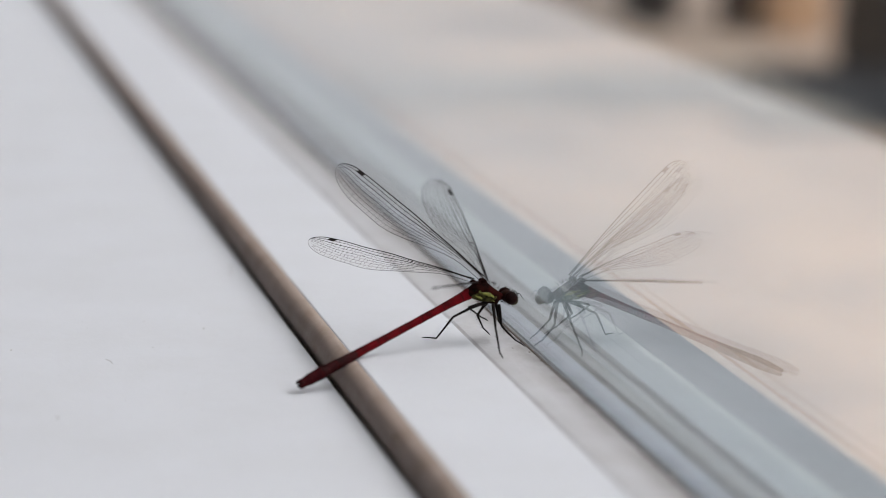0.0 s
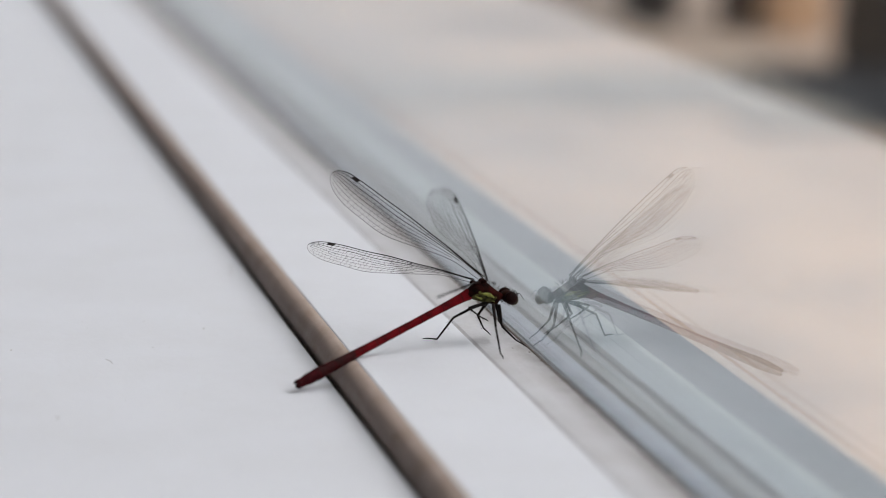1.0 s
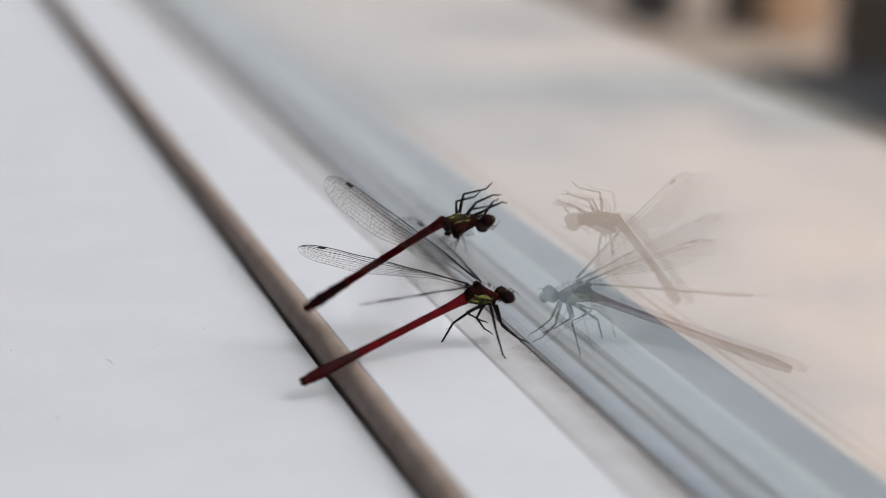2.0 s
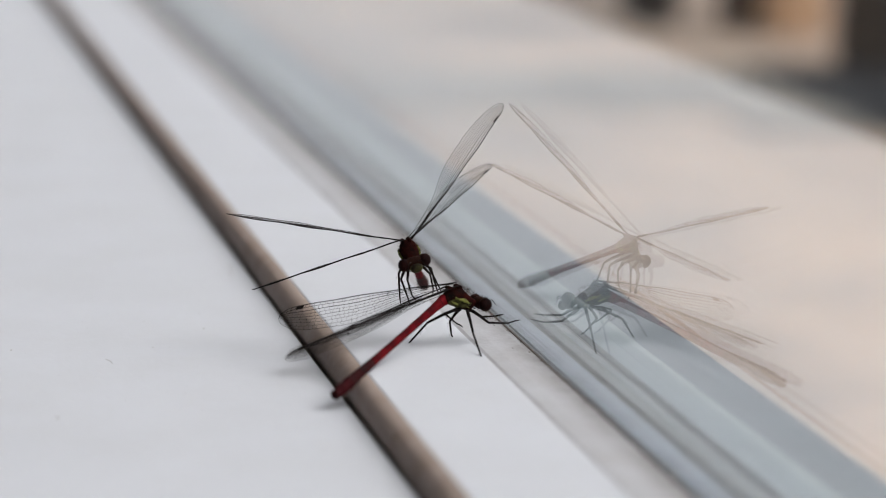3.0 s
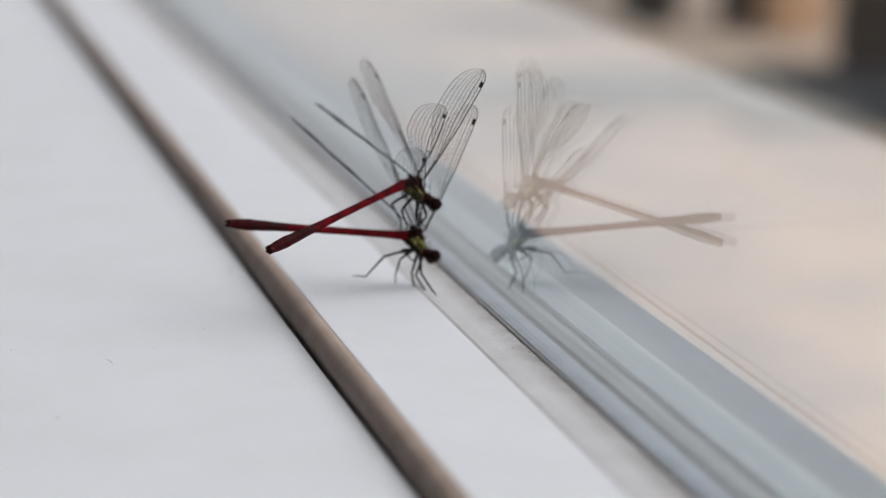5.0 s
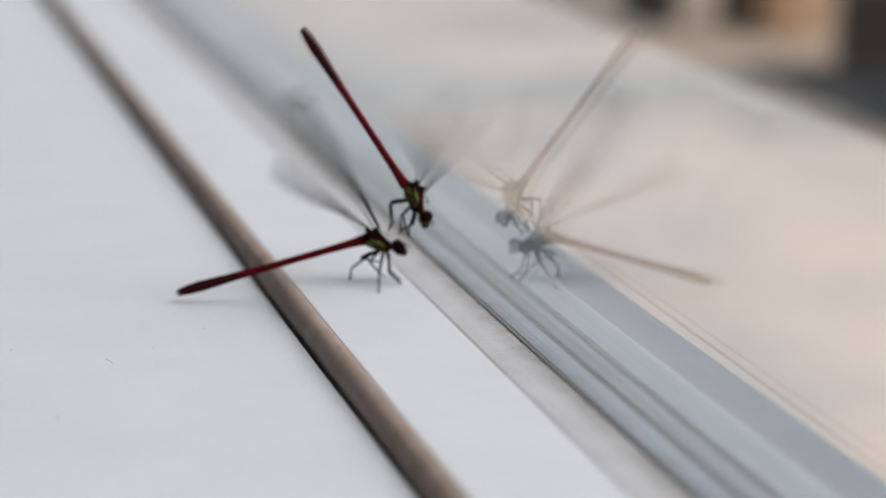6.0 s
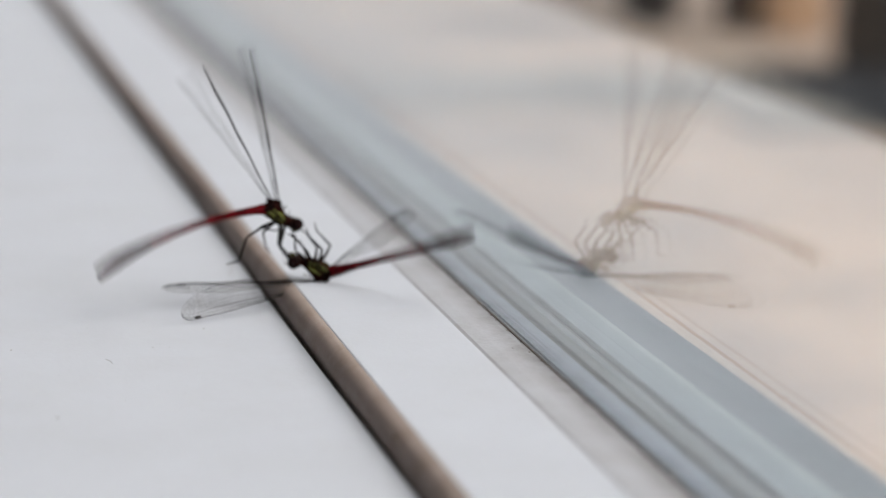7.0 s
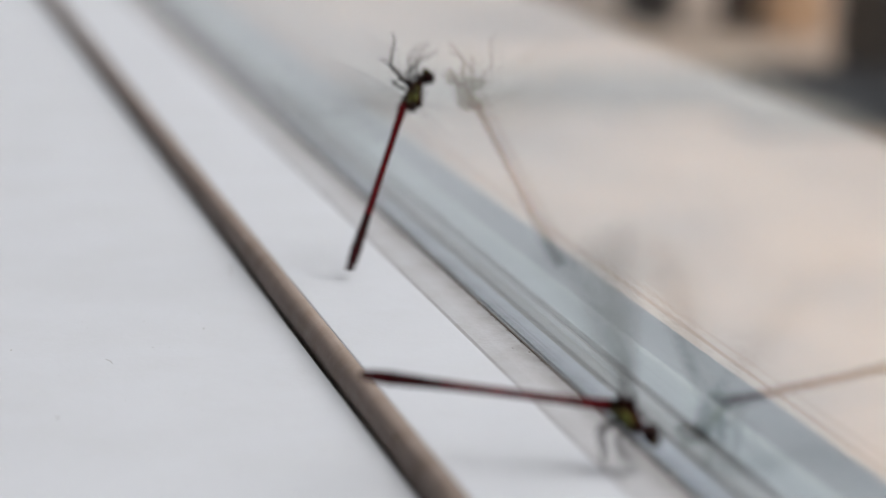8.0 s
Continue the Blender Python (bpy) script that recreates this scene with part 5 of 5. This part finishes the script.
    beat(RIVAL, 3.26667, 10, 16, 0, 32, 15, 0, 0, 14, 0, 28, 45, 0)
    beat(RIVAL, 3.3, -4, -30, 0, 41, 68, -3, -6, -31, 0, 16, 66, -5)
    beat(RIVAL, 3.4, -15, -29, 0, 56, 61, -3, -17, -30, 0, 30, 62, -6)
    beat(RIVAL, 3.46667, -14, -23, 0, 45, 56, -3, -16, -24, 0, 20, 59, -1)
    beat(RIVAL, 3.53333, -7, -25, 0, 51, 56, -3, -9, -27, 0, 26, 59, -1)
    beat(RIVAL, 3.6, -9, -16, 0, 44, 44, -3, -11, -17, 0, 20, 51, -3)
    beat(RIVAL, 3.63333, 4, 0, 0, 36, 36, 0, -10, 5, 0, 26, 48, 0)
    beat(RIVAL, 3.7, 18, 23, 0, 21, 3, 0, -9, 42, 0, 25, 35, 0)
    beat(RIVAL, 3.8, 19, 22, 0, -2, 32, 0, 25, 35, 0, 25, 35, 0)
    beat(RIVAL, 3.83333, 42, 48, -29, 5, 25, -1, 30, 41, -1, 19, 31, 0)
    beat(RIVAL, 3.86667, 31, 86, -50, 12, 17, -1, 35, 48, -1, 12, 28, 0)
    beat(RIVAL, 3.9, 0, 94, 0, 20, 10, 0, 38, 56, 0, 5, 25, 0)
    beat(RIVAL, 3.96667, 14, 31, 55, 12, 84, -35, 12, 30, 60, 11, 84, -42)
    beat(RIVAL, 4, -18, 32, 71, 12, 86, -35, -18, 30, 90, 11, 86, -42)
    beat(RIVAL, 4.03333, -48, 34, 60, 12, 87, -35, -50, 32, 70, 11, 87, -42)
    beat(RIVAL, 4.06667, 57, 28, -27, 43, 16, -3, 18, 46, -24, 17, 2, -6)
    beat(RIVAL, 4.1, 13, -35, 0, 26, 40, 0, -20, 20, 0, -20, 20, 0)
    beat(RIVAL, 4.16667, 58, 12, 0, 58, 12, 0, 54, 25, 0, 54, 25, 0)
    beat(RIVAL, 4.2, 17, 9, 1, 17, 9, -1, 13, 19, 2, 13, 19, -2)
    beat(RIVAL, 4.23333, -24, 12, 0, -24, 12, 0, -28, 25, 0, -28, 25, 0)
    beat(RIVAL, 4.26667, 58, 12, 0, 58, 12, 0, 54, 25, 0, 54, 25, 0)
    beat(RIVAL, 4.3, 17, 9, 1, 17, 9, -1, 13, 19, 2, 13, 19, -2)
    beat(RIVAL, 4.33333, -24, 12, 0, -24, 12, 0, -28, 25, 0, -28, 25, 0)
    beat(RIVAL, 4.36667, 58, 12, 0, 58, 12, 0, 54, 25, 0, 54, 25, 0)
    beat(RIVAL, 4.4, 17, 9, 1, 17, 9, -1, 13, 19, 2, 13, 19, -2)
    beat(RIVAL, 4.43333, -24, 12, 0, -24, 12, 0, -28, 25, 0, -28, 25, 0)
    beat(RIVAL, 4.46667, 25, 26, 0, 30, 51, 0, 26, 25, 0, 31, 55, 0)
    beat(RIVAL, 4.53333, 51, 35, 0, 56, 61, 0, 52, 35, 0, 57, 64, 0)
    beat(RIVAL, 4.6, 31, -6, 0, 45, 25, 0, -2, 12, 0, 25, 35, 0)
    beat(RIVAL, 4.7, 30, -2, 0, 44, 33, 0, 7, 7, 0, 25, 35, 0)
    beat(RIVAL, 5.8, 17, 26, 0, 45, 25, 0, -2, 42, 0, 25, 35, 0)
    beat(RIVAL, 5.86667, 58, 12, 0, 58, 12, 0, 54, 25, 0, 54, 25, 0)
    beat(RIVAL, 5.9, 17, 9, 1, 17, 9, -1, 13, 19, 2, 13, 19, -2)
    beat(RIVAL, 5.93333, -24, 12, 0, -24, 12, 0, -28, 25, 0, -28, 25, 0)
    beat(RIVAL, 5.96667, 58, 12, 0, 58, 12, 0, 54, 25, 0, 54, 25, 0)
    beat(RIVAL, 6, 17, 9, 1, 17, 9, -1, 13, 19, 2, 13, 19, -2)
    beat(RIVAL, 6.03333, -24, 12, 0, -24, 12, 0, -28, 25, 0, -28, 25, 0)
    beat(RIVAL, 6.06667, 58, 12, 0, 58, 12, 0, 54, 25, 0, 54, 25, 0)
    beat(RIVAL, 6.1, 17, 9, 1, 17, 9, -1, 13, 19, 2, 13, 19, -2)
    beat(RIVAL, 6.13333, -24, 12, 0, -24, 12, 0, -28, 25, 0, -28, 25, 0)
    beat(RIVAL, 6.16667, 58, 12, 0, 58, 12, 0, 54, 25, 0, 54, 25, 0)
    beat(RIVAL, 6.2, 17, 9, 1, 17, 9, -1, 13, 19, 2, 13, 19, -2)
    beat(RIVAL, 6.23333, -24, 12, 0, -24, 12, 0, -28, 25, 0, -28, 25, 0)
    beat(RIVAL, 6.26667, 58, 12, 0, 58, 12, 0, 54, 25, 0, 54, 25, 0)
    beat(RIVAL, 6.3, 17, 9, 1, 17, 9, -1, 13, 19, 2, 13, 19, -2)
    beat(RIVAL, 6.33333, -24, 12, 0, -24, 12, 0, -28, 25, 0, -28, 25, 0)
    beat(RIVAL, 6.4, 25, 36, 0, 45, 25, 0, 46, -16, 0, 25, 35, 0)
    beat(RIVAL, 6.46667, 2, 3, -21, 5, 12, 15, 0, 0, -10, 2, 6, 10)
    beat(RIVAL, 6.5, 9, 6, -21, 12, 12, 15, 12, 4, -10, 16, 22, 5)
    beat(RIVAL, 6.53333, 16, 9, -21, 19, 12, 15, 26, 8, -10, 30, 38, 0)
    beat(RIVAL, 6.6, 35, 12, 0, 8, -16, 0, 25, 35, 0, 25, 35, 0)
    beat(RIVAL, 6.7, 33, 8, 0, 2, -11, 0, 25, 35, 0, 25, 35, 0)
    beat(RIVAL, 6.8, 50, 19, 0, -12, 13, 0, 25, 35, 0, 25, 35, 0)
    beat(RIVAL, 6.9, 43, 31, 0, -9, 20, 0, 25, 35, 0, 25, 35, 0)
    beat(RIVAL, 6.93333, 10, 20, -5, 5, -10, 45, 12, 20, 5, 20, -20, 10)
    beat(RIVAL, 6.96667, -20, 12, -15, 12, -31, 97, 0, 10, 15, 12, -69, 25)
    beat(RIVAL, 7, -20, 12, -15, 12, -31, 97, 0, 10, 15, 12, -69, 25)
    beat(RIVAL, 7.03333, -20, 12, -15, 12, -31, 97, 0, 10, 15, 12, -69, 25)
    beat(RIVAL, 7.06667, -58, 73, 16, 19, -30, 26, -11, -14, -3, 19, -42, -1)
    beat(RIVAL, 7.1, -15, 126, 0, 24, -28, -45, -20, -40, 0, 21, -15, 0)
    beat(RIVAL, 7.13333, -15, 126, 0, 24, -28, -45, -20, -40, 0, 21, -15, 0)
    beat(RIVAL, 7.16667, -56, 70, 16, 23, -25, -45, -42, -8, 5, 16, -22, 0)
    beat(RIVAL, 7.2, -15, 14, 0, 22, -23, -45, -51, 41, 0, 10, -29, 0)
    beat(RIVAL, 7.23333, 21, 11, 1, 43, -15, -20, 0, 19, 3, 34, -8, 4)
    beat(RIVAL, 7.26667, 58, 12, 0, 58, 12, 0, 54, 25, 0, 54, 25, 0)
    beat(RIVAL, 7.3, 17, 9, 1, 17, 9, -1, 13, 19, 2, 13, 19, -2)
    beat(RIVAL, 7.33333, -24, 12, 0, -24, 12, 0, -28, 25, 0, -28, 25, 0)
    beat(RIVAL, 7.36667, 58, 12, 0, 58, 12, 0, 54, 25, 0, 54, 25, 0)
    beat(RIVAL, 7.4, 17, 9, 1, 17, 9, -1, 13, 19, 2, 13, 19, -2)
    beat(RIVAL, 7.43333, -24, 12, 0, -24, 12, 0, -28, 25, 0, -28, 25, 0)
    beat(RIVAL, 7.46667, 58, 12, 0, 58, 12, 0, 54, 25, 0, 54, 25, 0)
    beat(RIVAL, 7.5, 17, 9, 1, 17, 9, -1, 13, 19, 2, 13, 19, -2)
    beat(RIVAL, 7.53333, -24, 12, 0, -24, 12, 0, -28, 25, 0, -28, 25, 0)
    beat(RIVAL, 7.56667, 58, 12, 0, 58, 12, 0, 54, 25, 0, 54, 25, 0)
    beat(RIVAL, 7.6, 17, 9, 1, 17, 9, -1, 13, 19, 2, 13, 19, -2)
    beat(RIVAL, 7.63333, -24, 12, 0, -24, 12, 0, -28, 25, 0, -28, 25, 0)
    beat(RIVAL, 7.66667, 58, 12, 0, 58, 12, 0, 54, 25, 0, 54, 25, 0)
    beat(RIVAL, 7.7, 17, 9, 1, 17, 9, -1, 13, 19, 2, 13, 19, -2)
    beat(RIVAL, 7.73333, -24, 12, 0, -24, 12, 0, -28, 25, 0, -28, 25, 0)
    beat(RIVAL, 7.76667, 58, 12, 0, 58, 12, 0, 54, 25, 0, 54, 25, 0)
    beat(RIVAL, 7.8, 17, 9, 1, 17, 9, -1, 13, 19, 2, 13, 19, -2)
    beat(RIVAL, 7.83333, -24, 12, 0, -24, 12, 0, -28, 25, 0, -28, 25, 0)
    beat(RIVAL, 7.86667, 58, 12, 0, 58, 12, 0, 54, 25, 0, 54, 25, 0)
    beat(RIVAL, 7.9, 17, 9, 1, 17, 9, -1, 13, 19, 2, 13, 19, -2)
    beat(RIVAL, 7.93333, 24, 34, 0, 30, 46, 0, 23, 27, 0, 32, 38, 0)
    beat(RIVAL, 7.96667, 62, 34, 20, 68, 45, -20, 62, 26, 20, 70, 42, -20)
    beat(RIVAL, 8, 27, 35, 28, 34, 46, -25, 26, 28, 28, 36, 42, -25)
    settle(WALKER)
    settle(RIVAL)


motions()
